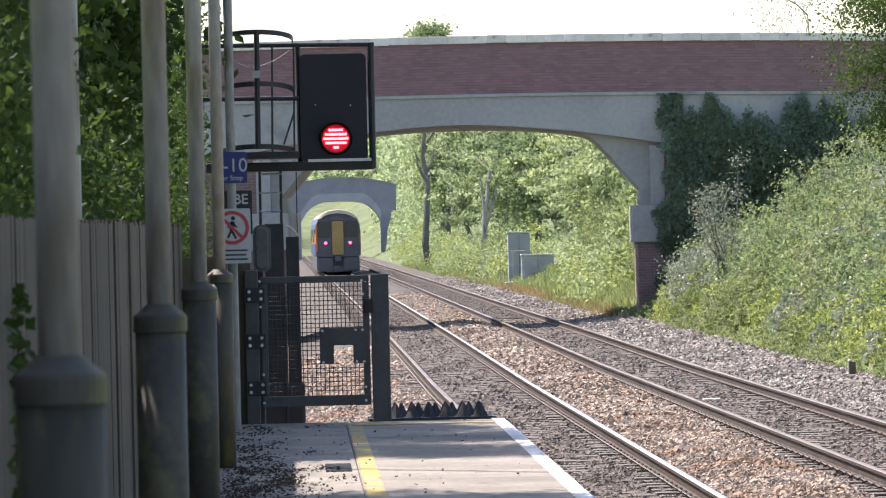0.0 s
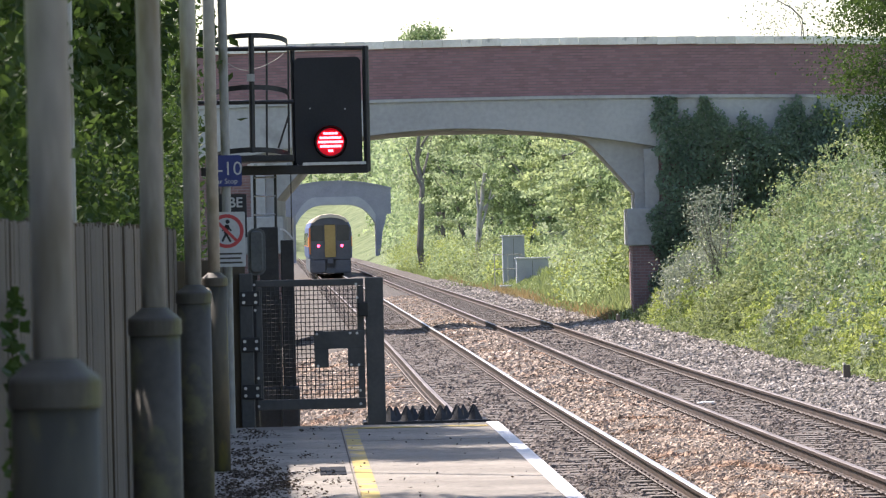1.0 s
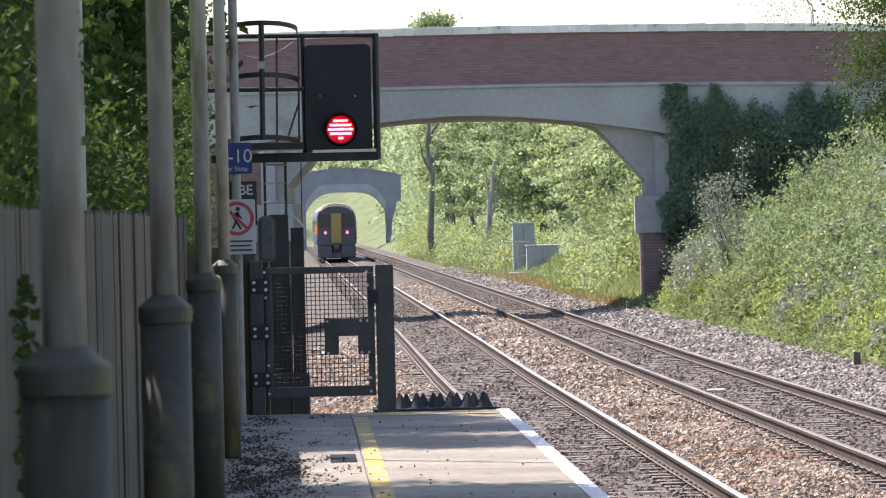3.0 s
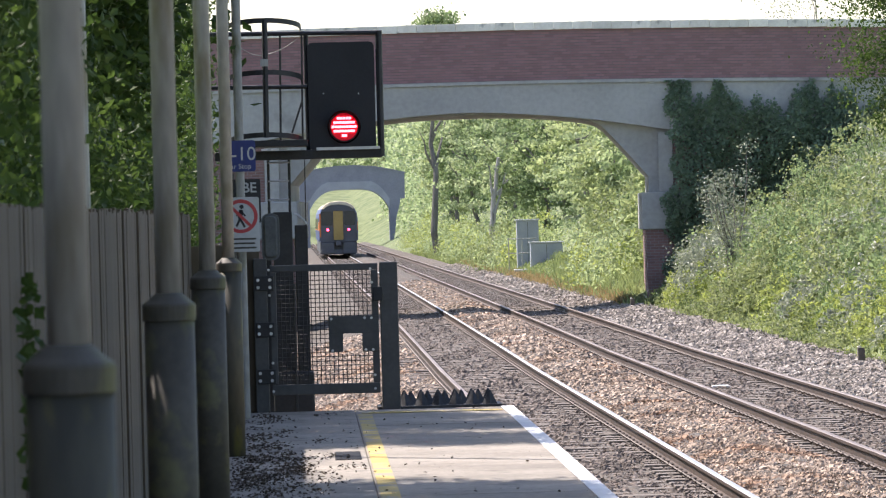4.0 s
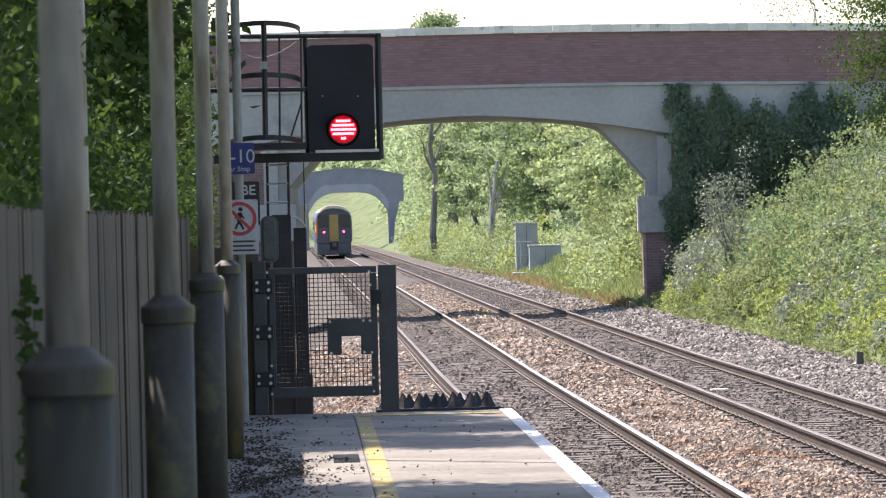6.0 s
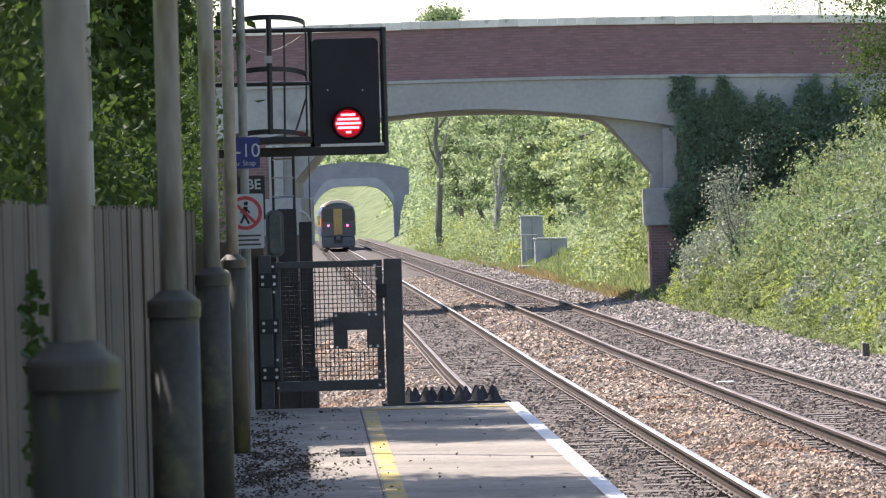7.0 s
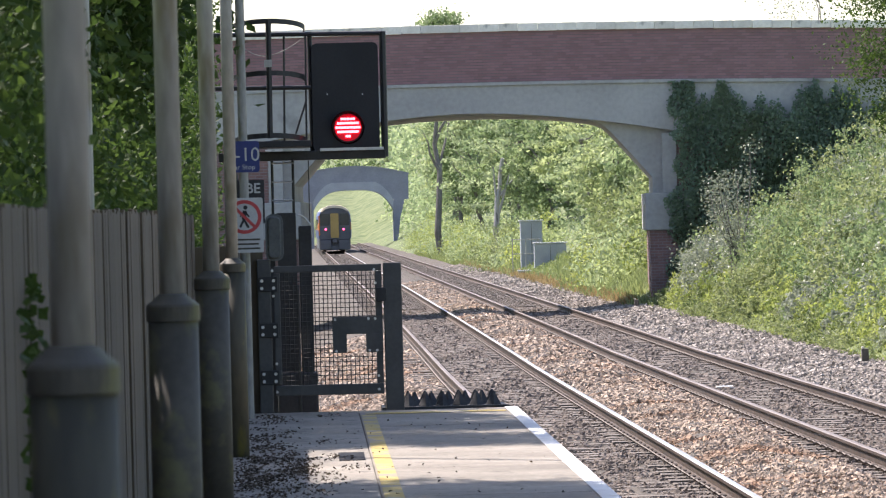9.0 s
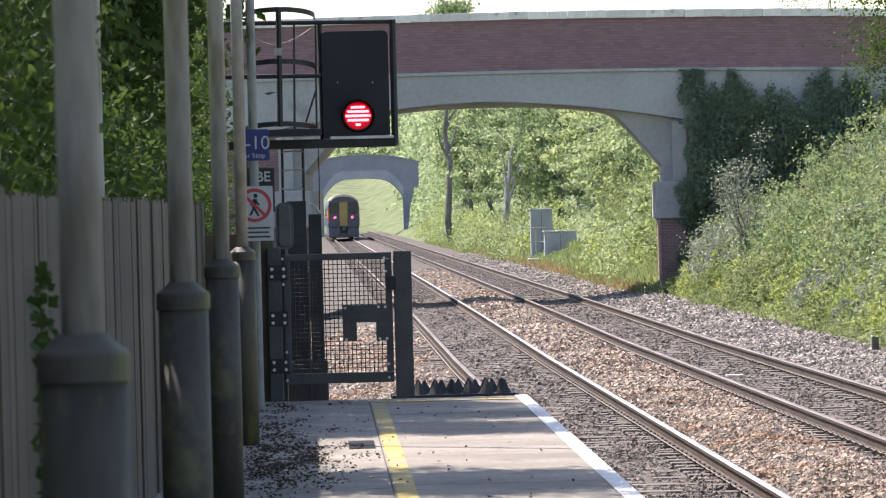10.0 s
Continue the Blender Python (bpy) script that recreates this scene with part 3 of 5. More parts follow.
def arch_bridge(name, cx, y0, depth, s, wall_mat, body_mat, cap_mat, left, right, label, turn=0.0, steep=0.0014):
    """A flat-arched road bridge: spandrel, string course, parapet, coping and stepped piers. s scales the arch."""
    br = tagged(new(name), label, "bridge")
    br.location, br.rotation_euler = (cx, y0, 0), (0, 0, radians(turn))
    def arc(k):
        """A flat crown that turns into straight haunches."""
        k = abs(k)
        flat, haunch = 5.2 - 0.0118 * k ** 2.45, 4.74 - 1.16 * (k - 3.72)
        return 0.5 * (flat + haunch - math.hypot(flat - haunch, 0.16))

    def lip(k):
        return 5.26 - 0.0335 * abs(k) ** 1.7
    xs = np.linspace(-4.84, 4.84, 61)
    low = [(float(x) * s, arc(float(x)) * s) for x in xs]
    top = 6.0 * s
    set_in = 0.34
    # spandrel and soffit in one body, extruded through the bridge's depth
    bm = bmesh.new()
    cols = [(left, 2.0 * s), (-4.841 * s, 2.0 * s)] + low + [(4.841 * s, 2.0 * s), (right, 2.0 * s)]
    for ya, yb in ((set_in, depth - set_in),):
        fl = [bm.verts.new((x, ya, z)) for x, z in cols]
        ft = [bm.verts.new((x, ya, top - 0.45)) for x, z in cols]
        bl = [bm.verts.new((x, yb, z)) for x, z in cols]
        bt = [bm.verts.new((x, yb, top - 0.45)) for x, z in cols]
        for k in range(len(cols) - 1):
            bm.faces.new((fl[k], fl[k + 1], ft[k + 1], ft[k]))
            bm.faces.new((bl[k + 1], bl[k], bt[k], bt[k + 1]))
            bm.faces.new((fl[k + 1], fl[k], bl[k], bl[k + 1]))
            bm.faces.new((ft[k], ft[k + 1], bt[k + 1], bt[k]))
        bm.faces.new((fl[0], ft[0], bt[0], bl[0]))
        bm.faces.new((fl[-1], bl[-1], bt[-1], ft[-1]))
    part("arch_span", bm, body_mat, br, "smooth grey concrete arch")
    edge = [(float(x), 4.62 * s) for x in np.linspace(left, -5.7 * s, 9)] + [(float(x) * s, lip(float(x)) * s) for x in np.linspace(-5.6, 5.6, 33)]
    edge += [(float(x), 4.62 * s) for x in np.linspace(5.7 * s, right, 9)]
    for ya, yb in ((0.0, set_in - 0.003), (depth - set_in + 0.003, depth)):
        fb = bmesh.new()
        lo = [fb.verts.new((x, y, z)) for y in (ya, yb) for x, z in edge]
        hi = [fb.verts.new((x, y, top + hump(x, steep))) for y in (ya, yb) for x, z in edge]
        m = len(edge)
        for k in range(m - 1):
            fb.faces.new((lo[k], lo[k + 1], hi[k + 1], hi[k]))
            fb.faces.new((lo[m + k + 1], lo[m + k], hi[m + k], hi[m + k + 1]))
            fb.faces.new((lo[k + 1], lo[k], lo[m + k], lo[m + k + 1]))
            fb.faces.new((hi[k], hi[k + 1], hi[m + k + 1], hi[m + k]))
        fb.faces.new((lo[0], hi[0], hi[m], lo[m]))
        fb.faces.new((lo[m - 1], lo[2 * m - 1], hi[2 * m - 1], hi[m - 1]))
        part("edge_beam", fb, body_mat, br, "flat-arched concrete edge beam")
    for ya, yb in ((-0.06, 0.3), (depth - 0.3, depth + 0.06)):
        part("string_course", humped_bar(left, right, ya, yb, top + 0.002, top + 0.09, steep), body_mat, br, "pale projecting string course")
        part("parapet", humped_bar(left, right, ya + 0.1, yb - 0.04, top + 0.092, 7.48 * s, steep), wall_mat if ya > 1 else M_MORTAR, br, "red brick parapet wall")
    part("road_deck", humped_bar(left, right, 0.32, depth - 0.32, top - 0.1, top + 0.06, steep), body_mat, br)
    for sgn in (-1, 1):
        a, b = sorted((sgn * 4.63 * s, sgn * 5.9 * s))
        part("pier_cap", boxed(a, -0.12, 2.0 * s, b, depth + 0.12, 3.0 * s, bevel=0.03), body_mat, br, "concrete pier cap")
        a, b = sorted((sgn * 4.75 * s, sgn * 5.75 * s))
        part("pier", boxed(a, -0.05, -0.9, b, depth + 0.05, 2.0 * s - 0.002), wall_mat, br, "brick pier")
        a, b = sorted((sgn * 5.11 * s, sgn * 5.498 * s))
        part("pilaster", boxed(a, 0.01, 3.002 * s, b, set_in - 0.005, 4.60 * s, bevel=0.01), body_mat, br, "concrete pilaster")
        a, b = sorted((sgn * 5.5 * s, sgn * (right if sgn > 0 else -left)))
        part("wing_wall", boxed(a, 0.05, -0.9, b, 0.4, 4.615 * s), wall_mat, br, "brick wing wall")
    step = 0.525
    stones_cut = []
    for k in range(6):
        bm = boxed(0.003 + 2.3 * k, -0.05, 7.45, step - 0.003 + 2.3 * k, 0.37, 7.66, bevel=0.009)
        stones_cut.append(bpy.data.meshes.new("coping_stone"))
        bm.to_mesh(stones_cut[-1])
        bm.free()
    for row in (0.0, depth - 0.3):
        for k in range(int((right - left) / step)):
            v = (k * 5 + k // 4) % 6
            ob = link("coping_stone", stones_cut[v], cap_mat, br)
            ob.matrix_basis = pose(left + k * step - 2.3 * v, row, hump(left + (k + 0.5) * step) + float(rng.normal(0, 0.003)), 0, 0, 0)
    return br


road_bridge = arch_bridge("road_bridge", 4.48, B_Y, 6.5, 1.0, M_BRICK, M_CONC, M_COPING, -16.0, 17.0, "concrete arch road bridge with a red brick parapet over two tracks", -2.5)

parapet_wall = [c for c in road_bridge.children if c.name.startswith("parapet")][0]


def far_bridge(cx, y0, depth=6.5):
    """A humped brick bridge with a concrete arch band, its abutments battered inwards."""
    br = tagged(new("far_bridge"), "distant arch bridge spanning the tracks, blue-grey with painted haze", "bridge")
    br.location = (cx, y0, 0)
    xs = [float(x) for x in np.linspace(-3.96, 3.96, 45)]

    def intrados(x):
        return 5.52 - 0.0092 * abs(x) ** 3.9

    def crest(x):
        return 7.78 - 0.026 * x * x if abs(x) < 5.6 else 6.96

    def band(x):
        return min(intrados(x) + 0.95, 6.3)

    def wall(name, cols, ya, yb, material, label=""):
        bm = bmesh.new()
        rows = [[bm.verts.new((x, y, z)) for y, z in ((ya, lo), (yb, lo), (yb, hi), (ya, hi))] for x, lo, hi in cols]
        for a, b in zip(rows, rows[1:]):
            for k in range(4):
                bm.faces.new((a[k], b[k], b[(k + 1) % 4], a[(k + 1) % 4]))
        bm.faces.new(rows[0])
        bm.faces.new(rows[-1][::-1])
        bmesh.ops.recalc_face_normals(bm, faces=bm.faces)
        return part(name, bm, material, br, label)

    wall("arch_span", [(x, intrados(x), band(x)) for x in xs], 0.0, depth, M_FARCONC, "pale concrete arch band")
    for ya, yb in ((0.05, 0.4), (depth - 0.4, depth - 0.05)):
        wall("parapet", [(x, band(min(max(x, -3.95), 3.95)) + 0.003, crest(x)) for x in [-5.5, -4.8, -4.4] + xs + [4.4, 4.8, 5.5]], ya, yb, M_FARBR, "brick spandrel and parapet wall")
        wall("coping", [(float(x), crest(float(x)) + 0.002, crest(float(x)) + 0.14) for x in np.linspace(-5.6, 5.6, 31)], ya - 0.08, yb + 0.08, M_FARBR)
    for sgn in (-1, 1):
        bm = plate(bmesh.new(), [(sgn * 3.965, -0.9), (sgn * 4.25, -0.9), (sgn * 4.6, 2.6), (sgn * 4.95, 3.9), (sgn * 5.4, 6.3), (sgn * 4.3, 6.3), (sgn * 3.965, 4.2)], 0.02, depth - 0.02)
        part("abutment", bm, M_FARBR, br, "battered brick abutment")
    return br


far_bridge(4.62, 560.0)

# ---- fence ----
fence = tagged(new("fence"), "weathered close-boarded wooden fence behind the lamp posts", "fence")
F_X = -0.93
board_meshes = []
for k in range(5):
    h = 1.615 + float(rng.normal(0, 0.012))
    bm = boxed(-0.012, -0.094, -0.3, 0.012, 0.094, h, bevel=0.003)
    me = bpy.data.meshes.new("board")
    bm.to_mesh(me)
    bm.free()
    board_meshes.append(me)
fence_rng = np.random.default_rng(21)
y, k, bay = -10.0, 0, 0.0
while y < END + 0.2:
    if k % 6 == 0:                       # each bay hangs a little in or out of line
        bay, bay_turn = float(fence_rng.normal(0, 0.0045)), float(fence_rng.normal(0, 0.15))
    ob = link("board", board_meshes[k % 5], M_FENCE, fence)
    ob.matrix_basis = pose(F_X + bay + float(fence_rng.normal(0, 0.0012)), y, PLAT + float(fence_rng.normal(0, 0.008)), 0, 0, bay_turn + float(fence_rng.normal(0, 0.12)))
    y += 0.191
    k += 1
for k in range(-6, 15):
    yy = 6.0 + k * 2.75
    part("fence_post", boxed(F_X - 0.14, yy - 0.05, PLAT - 0.5, F_X - 0.03, yy + 0.05, PLAT + 1.58, bevel=0.006), M_FENCE, fence)
for zz in (0.3, 1.3):
    part("fence_rail", boxed(F_X - 0.085, -10, PLAT + zz, F_X - 0.035, END, PLAT + zz + 0.09, bevel=0.004), M_FENCE, fence)

for k in range(3):
    ob = link("board", board_meshes[k], M_FENCE, fence)
    ob.matrix_basis = pose(F_X + 0.09 + k * 0.189, END + 0.32, PLAT - 0.25, 0, 0, 90)

# ---- lamp posts ----


def lamp_post(x, y, base_mat, label, top, pole_mat=None, tall=5.2):
    lp = tagged(new("lamp_post"), label, "lamp post", "lamp posts along the fence")
    lp.location = (x, y, PLAT)
    part("base", lathe(bmesh.new(), ((0.0, 0.0815), (top - 0.085, 0.0815)), 28), base_mat, lp, smooth=True)
    part("collar", lathe(bmesh.new(), ((top - 0.09, 0.083), (top - 0.088, 0.0868), (top - 0.042, 0.0868), (top - 0.034, 0.084), (top - 0.022, 0.068), (top - 0.006, 0.05), (top, 0.044), (top, 0.03)), 28), M_POSTBASE, lp, "domed painted collar")
    part("pole", lathe(bmesh.new(), ((top - 0.01, 0.0395), (tall, 0.0395)), 20), pole_mat or M_GALV, lp, "galvanised tube", smooth=True)
    return lp


lamp_post(-0.437, 10.4, M_POSTMOSS, "galvanised lamp post with a stout grey base stained by algae", 1.320)
lamp_post(-0.442, 18.3, M_POSTBASE, "galvanised lamp post with a stout dark grey base", 1.315)
lamp_post(-0.468, 27.3, M_POSTBASE, "galvanised lamp post with a stout blue-grey base", 1.312)
lamp_post(-0.500, 37.3, M_POSTMOSS, "weathered lamp post with a narrow olive-stained base and a sunlit edge", 1.31, M_WEATHERED)
for yy, tall in ((27.8, 6.0), (47.0, 6.5)):
    bm = rod(bmesh.new(), (-1.08, yy, 0.1), (-1.08, yy, tall), 0.038, 14)
    tagged(part("pole", bm, M_GALV), "plain grey pole standing behind the fence", "pole")

# ---- signs on their pole ----


def words(text, size, x, y, z, material, parent, name="lettering", bold=0.0):
    cu = bpy.data.curves.new(name, "FONT")
    cu.body, cu.size, cu.extrude, cu.offset = text, size, 0.0012, bold
    tmp = bpy.data.objects.new(name, cu)
    mesh = bpy.data.meshes.new_from_object(tmp)
    bpy.data.objects.remove(tmp)
    ob = link(name, mesh, material, parent)
    ob.matrix_basis = pose(x, y, z, 90, 0, 0)
    return ob


S_Y = 44.4
sign_pole = tagged(part("sign_pole", rod(bmesh.new(), (-0.488, S_Y, PLAT), (-0.488, S_Y, 5.6), 0.036, 18), M_WEATHERED), "weathered tall grey tube carrying platform signs", "pole")
car_stop = tagged(new("stop_sign"), "blue car stop sign with white figures on a pole", "sign")
part("panel", plate(bmesh.new(), round_rect(-0.61, 2.855, -0.362, 3.10, 0.02), S_Y - 0.05, S_Y - 0.042), M_BLUE, car_stop)
words("-10", 0.15, -0.555, S_Y - 0.0515, 2.945, M_WHITE, car_stop)
words("Car Stop", 0.056, -0.60, S_Y - 0.0515, 2.878, M_WHITE, car_stop)
ban = tagged(new("warning_sign"), "white sign with a red ring forbidding entry on foot", "sign")
part("panel", plate(bmesh.new(), round_rect(-0.605, 2.225, -0.345, 2.655, 0.015), S_Y - 0.05, S_Y - 0.042), M_WHITE, ban)
ring = bmesh.new()
cx, cz, nseg = -0.490, 2.505, 36
for k in range(nseg):
    a0, a1 = 6.28318 * k / nseg, 6.28318 * (k + 1) / nseg
    vs = [ring.verts.new((cx + r * math.cos(a), S_Y - 0.0525, cz + r * math.sin(a))) for r, a in ((0.105, a0), (0.133, a0), (0.133, a1), (0.105, a1))]
    ring.faces.new(vs)
bar = [(cx + a * 0.7071 + b * 0.7071, cz - a * 0.7071 + b * 0.7071) for a, b in ((-0.108, -0.012), (0.108, -0.012), (0.108, 0.012), (-0.108, 0.012))]
ring.faces.new([ring.verts.new((x, S_Y - 0.0527, z)) for x, z in bar])
part("red_ring", ring, M_RED, ban, "red ring and slash")
mark = bmesh.new()
bmesh.ops.create_cone(mark, cap_ends=True, segments=16, radius1=0.017, radius2=0.017, depth=0.0012, matrix=Matrix.Translation((cx + 0.008, S_Y - 0.0509, cz + 0.074)) @ pose(0, 0, 0, 90))
for ax, az, bx, bz, w in ((0.004, 0.05, -0.006, -0.02, 0.017), (-0.006, -0.02, 0.03, -0.085, 0.009), (-0.006, -0.02, -0.036, -0.08, 0.009), (0.004, 0.042, 0.036, 0.0, 0.007), (0.0, 0.042, -0.034, 0.002, 0.007)):
    d = Vector((bx - ax, 0, bz - az)).normalized()
    q = Vector((-d.z, 0, d.x)) * w
    ends = [(Vector((cx + ax, 0, cz + az)) - q), (Vector((cx + bx, 0, cz + bz)) - q), (Vector((cx + bx, 0, cz + bz)) + q), (Vector((cx + ax, 0, cz + az)) + q)]
    plate(mark, [(e.x, e.z) for e in ends], S_Y - 0.0515, S_Y - 0.0502)
part("symbol", mark, M_BLACK, ban, "plain black symbol")
for k, z in enumerate((2.32, 2.285, 2.25)):
    part("text_bar", boxed(-0.59, S_Y - 0.0515, z, -0.372 - 0.012 * (k % 2), S_Y - 0.0502, z + 0.014), M_POSTBASE, ban)
board = tagged(new("black_sign"), "black sign with white capitals behind the other signs", "sign")
part("panel", plate(bmesh.new(), round_rect(-0.60, 2.45, -0.335, 2.80, 0.012), 45.0, 45.01), M_BLACK, board)
words("BE", 0.112, -0.484, 44.998, 2.695, M_WHITE, board, bold=0.002)
words("P", 0.112, -0.42, 44.998, 2.50, M_WHITE, board, bold=0.002)
part("post", rod(bmesh.new(), (-0.57, 45.05, PLAT - 0.1), (-0.57, 45.05, 2.85), 0.03, 12), M_BLACK, board)

# ---- railway signal ----
SG = 47.6                         # its face
sg_s = 1e4 / SG


def sgx(u, v=170.0):
    return (u - 538.7 + (389.7 - v) * 0.02357) / sg_s


def sgz(u, v):
    return EYE_Z + (389.7 - (u - 540) * 0.02357 - v) / sg_s


signal = tagged(new("railway_signal"), "black two-aspect railway signal showing red on a caged platform", "signal")
part("backboard", plate(bmesh.new(), round_rect(sgx(546) + 0.01, sgz(606, 263), sgx(666), sgz(606, 72), 0.045), SG, SG + 0.05), M_BLACKFACE, signal, "matt black backboard")
hood = bmesh.new()
lx, lz, lr = sgx(610) - 0.0, sgz(610, 222), 0.128
n = 28
ri = [hood.verts.new((lx + lr * math.cos(6.28318 * k / n), SG - 0.006, lz + lr * math.sin(6.28318 * k / n))) for k in range(n)]
ro = [hood.verts.new((lx + (lr + 0.012) * math.cos(6.28318 * k / n), SG - 0.006, lz + (lr + 0.012) * math.sin(6.28318 * k / n))) for k in range(n)]
rf = [hood.verts.new((lx + (lr + 0.006) * math.cos(6.28318 * k / n), SG - (0.16 if 0 < k < n // 2 else 0.03), lz + (lr + 0.006) * math.sin(6.28318 * k / n))) for k in range(n)]
for k in range(n):
    j = (k + 1) % n
    hood.faces.new((ri[k], ri[j], rf[j], rf[k]))
    hood.faces.new((ro[j], ro[k], rf[k], rf[j]))
lamp_head = part("lamp_unit", hood, M_HOOD, signal, "short black hood")
disc = bmesh.new()
bmesh.ops.create_circle(disc, cap_ends=True, segments=28, radius=lr - 0.012, matrix=Matrix.Translation((lx, SG - 0.008, lz)) @ pose(0, 0, 0, 90))
part("lens", disc, glow_mat("red_lens", (0.5, 0.0, 0.014), 0.28), lamp_head, "glowing red lens")
for dz, half in ((0.072, 0.062), (0.036, 0.092), (0.0, 0.106), (-0.036, 0.09), (-0.074, 0.022)):
    bm = bmesh.new()
    n_led = max(2, int(half / 0.011))
    for k in range(n_led):
        xx = lx - half + (2 * half) * (k + 0.5) / n_led
        box(bm, xx - 0.0115, SG - 0.014, lz + dz - 0.0105, xx + 0.0115, SG - 0.0095, lz + dz + 0.0105, bevel=0.004)
    part("led_row", bm, M_LED, lamp_head, "row of bright red lamps")
for a in (575, 637):
    part("bolt", rod(bmesh.new(), (sgx(a), SG, sgz(a, 163)), (sgx(a), SG - 0.006, sgz(a, 163)), 0.006, 8), M_STEEL, signal)


def bar(pa, pb, w, name="frame_bar", dy=0.0, m=None, flat=True):
    (xa, ya), (xb, yb) = pa, pb
    a, b = Vector((sgx(xa, ya), SG + dy, sgz(xa, ya))), Vector((sgx(xb, yb), SG + dy, sgz(xb, yb)))
    return part(name, rod(bmesh.new(), a, b, w / sg_s / 2, 8), m or M_BLACK, signal)


bar((360, 59), (678, 55), 8)
bar((372, 153), (546, 151), 8)
bar((672, 52), (677, 274), 12)
bar((543, 56), (549, 268), 9, dy=0.06)
bar((536, 56), (538, 250), 3.5)
bar((498, 56), (499, 246), 4)
bar((519, 233), (537, 176), 3.5)
bar((471, 34), (474, 242), 10, dy=-0.3)
for v in (36, 127, 237):
    hoop = bmesh.new()
    hc, hr = Vector((sgx(471), SG + 0.02, sgz(471, v))), 66 / sg_s
    path = [hc + Vector((hr * math.cos(a), -hr * 1.05 * math.sin(a), -0.055 * (1 - math.sin(a)))) for a in np.linspace(-0.15, math.pi + 0.15, 22)]
    loops = []
    for p in path:
        out = Vector((p.x - hc.x, p.y - hc.y, 0)).normalized() * 0.005
        up = Vector((0, 0, 0.021))
        loops.append([hoop.verts.new(q) for q in (p - out - up, p + out - up, p + out + up, p - out + up)])
    for a, b in zip(loops, loops[1:]):
        for k in range(4):
            hoop.faces.new((a[k], a[(k + 1) % 4], b[(k + 1) % 4], b[k]))
    bmesh.ops.recalc_face_normals(hoop, faces=hoop.faces)
    part("cage_hoop", hoop, M_BLACK, signal, "flat steel hoop")
part("label_plate", boxed(sgx(465), SG - 0.33, sgz(470, 117), sgx(479), SG - 0.318, sgz(470, 104)), M_GALV, signal, "small grey plate")
beam = bmesh.new()
box(beam, sgx(380), SG - 0.05, sgz(560, 279), sgx(676), SG + 0.08, sgz(560, 262) - 0.004, bevel=0.008)
part("beam", beam, M_BLACK, signal, "bracket beam")
# bright bars stand in for lit gaps between platform and beam
for xa, xb in ((463, 474), (480, 494), (508, 532)):
    part("grating_bar", boxed(sgx(xa), SG - 0.36, sgz(500, 264.5), sgx(xb), SG - 0.345, sgz(500, 261.5)), M_STEEL, signal)
part("step_grating", boxed(sgx(395), SG - 0.34, sgz(470, 258), sgx(545), SG + 0.5, sgz(470, 247), bevel=0.004), M_BLACK, signal, "small service platform")
# bright bar drawn for the lit gaps on the right
part("toe_bar", boxed(sgx(560), SG - 0.1, sgz(600, 263), sgx(672), SG - 0.06, sgz(600, 258)), M_STEEL, signal, "thin bright bar in place of lit gaps")
chain = bmesh.new()
cpts = []
for (xa, ya), (xb, yb) in (((425, 78), (470, 97)), ((470, 97), (538, 62))):
    for k in range(10):
        u = k / 10
        sag = 6 * 4 * u * (1 - u)
        cpts.append(Vector((sgx(xa + (xb - xa) * u), SG - 0.25 + 0.0 * u, sgz(xa + (xb - xa) * u, ya + (yb - ya) * u + sag))))
for a, b in zip(cpts, cpts[1:]):
    rod(chain, a, b, 0.0034, 5)
part("chain", chain, M_WEATHERED, signal, "loose safety chain")
for xa in (476, 513):
    bar((xa, 270), (xa + 9, 730), 5, "ladder_stile", dy=0.25)
for k in range(9):
    yy = 285 + 33 * k
    bar((476, yy), (514, yy - 1), 3, "ladder_rung", dy=0.24, m=M_STEEL)
bar((541, 280), (545, 480), 2.0, "cable", dy=0.1)
for xa, xb, ya in ((488, 522, 373), (526, 549, 396)):
    part("column", boxed(sgx(xa, 530), SG + 0.06, -0.5, sgx(xb, 530), SG + 0.26, sgz(xa, ya), bevel=0.008), M_BLACK, signal, "black steel column")
part("base_box", boxed(sgx(486, 690), SG - 0.0, -0.5, sgx(558, 690), SG + 0.4, sgz(520, 655), bevel=0.02), M_BLACK, signal, "black base casing")
part("conduit", rod(bmesh.new(), (sgx(524, 580), SG - 0.02, -0.3), (sgx(524, 580), SG - 0.02, sgz(520, 500)), 0.012, 8), M_BLACK, signal)
hd = plate(bmesh.new(), round_rect(-0.345, 2.14, -0.198, 2.525, 0.06, 6), 46.22, 46.4)
bmesh.ops.bevel(hd, geom=[e for e in hd.edges if all(abs(v.co.y - 46.22) < 1e-4 for v in e.verts)], offset=0.03, segments=3, affect="EDGES")
phone = tagged(new("telephone_hood"), "grey moulded hood of a lineside telephone", "telephone hood")
part("hood", hd, M_GREYPLASTIC, phone)
part("bracket", boxed(-0.34, 46.35, 0.6, -0.28, 46.4, 2.35), M_BLACK, phone)

arc_rod = bmesh.new()
apts = [Vector((sgx(522 + 22 * u, 385), SG - 0.03, sgz(530, 376 + 18 * u * u))) for u in np.linspace(0, 1, 7)]
for a, b in zip(apts, apts[1:]):
    rod(arc_rod, a, b, 0.008, 6)
part("cable_loop", arc_rod, M_STEEL, signal, "bright bent conduit")

# ---- gate ----
G_Y = 45.95
gs = 1e4 / G_Y


def gx_(u, v=580.0):
    return (u - 538.7 + (389.7 - v) * 0.02357) / gs


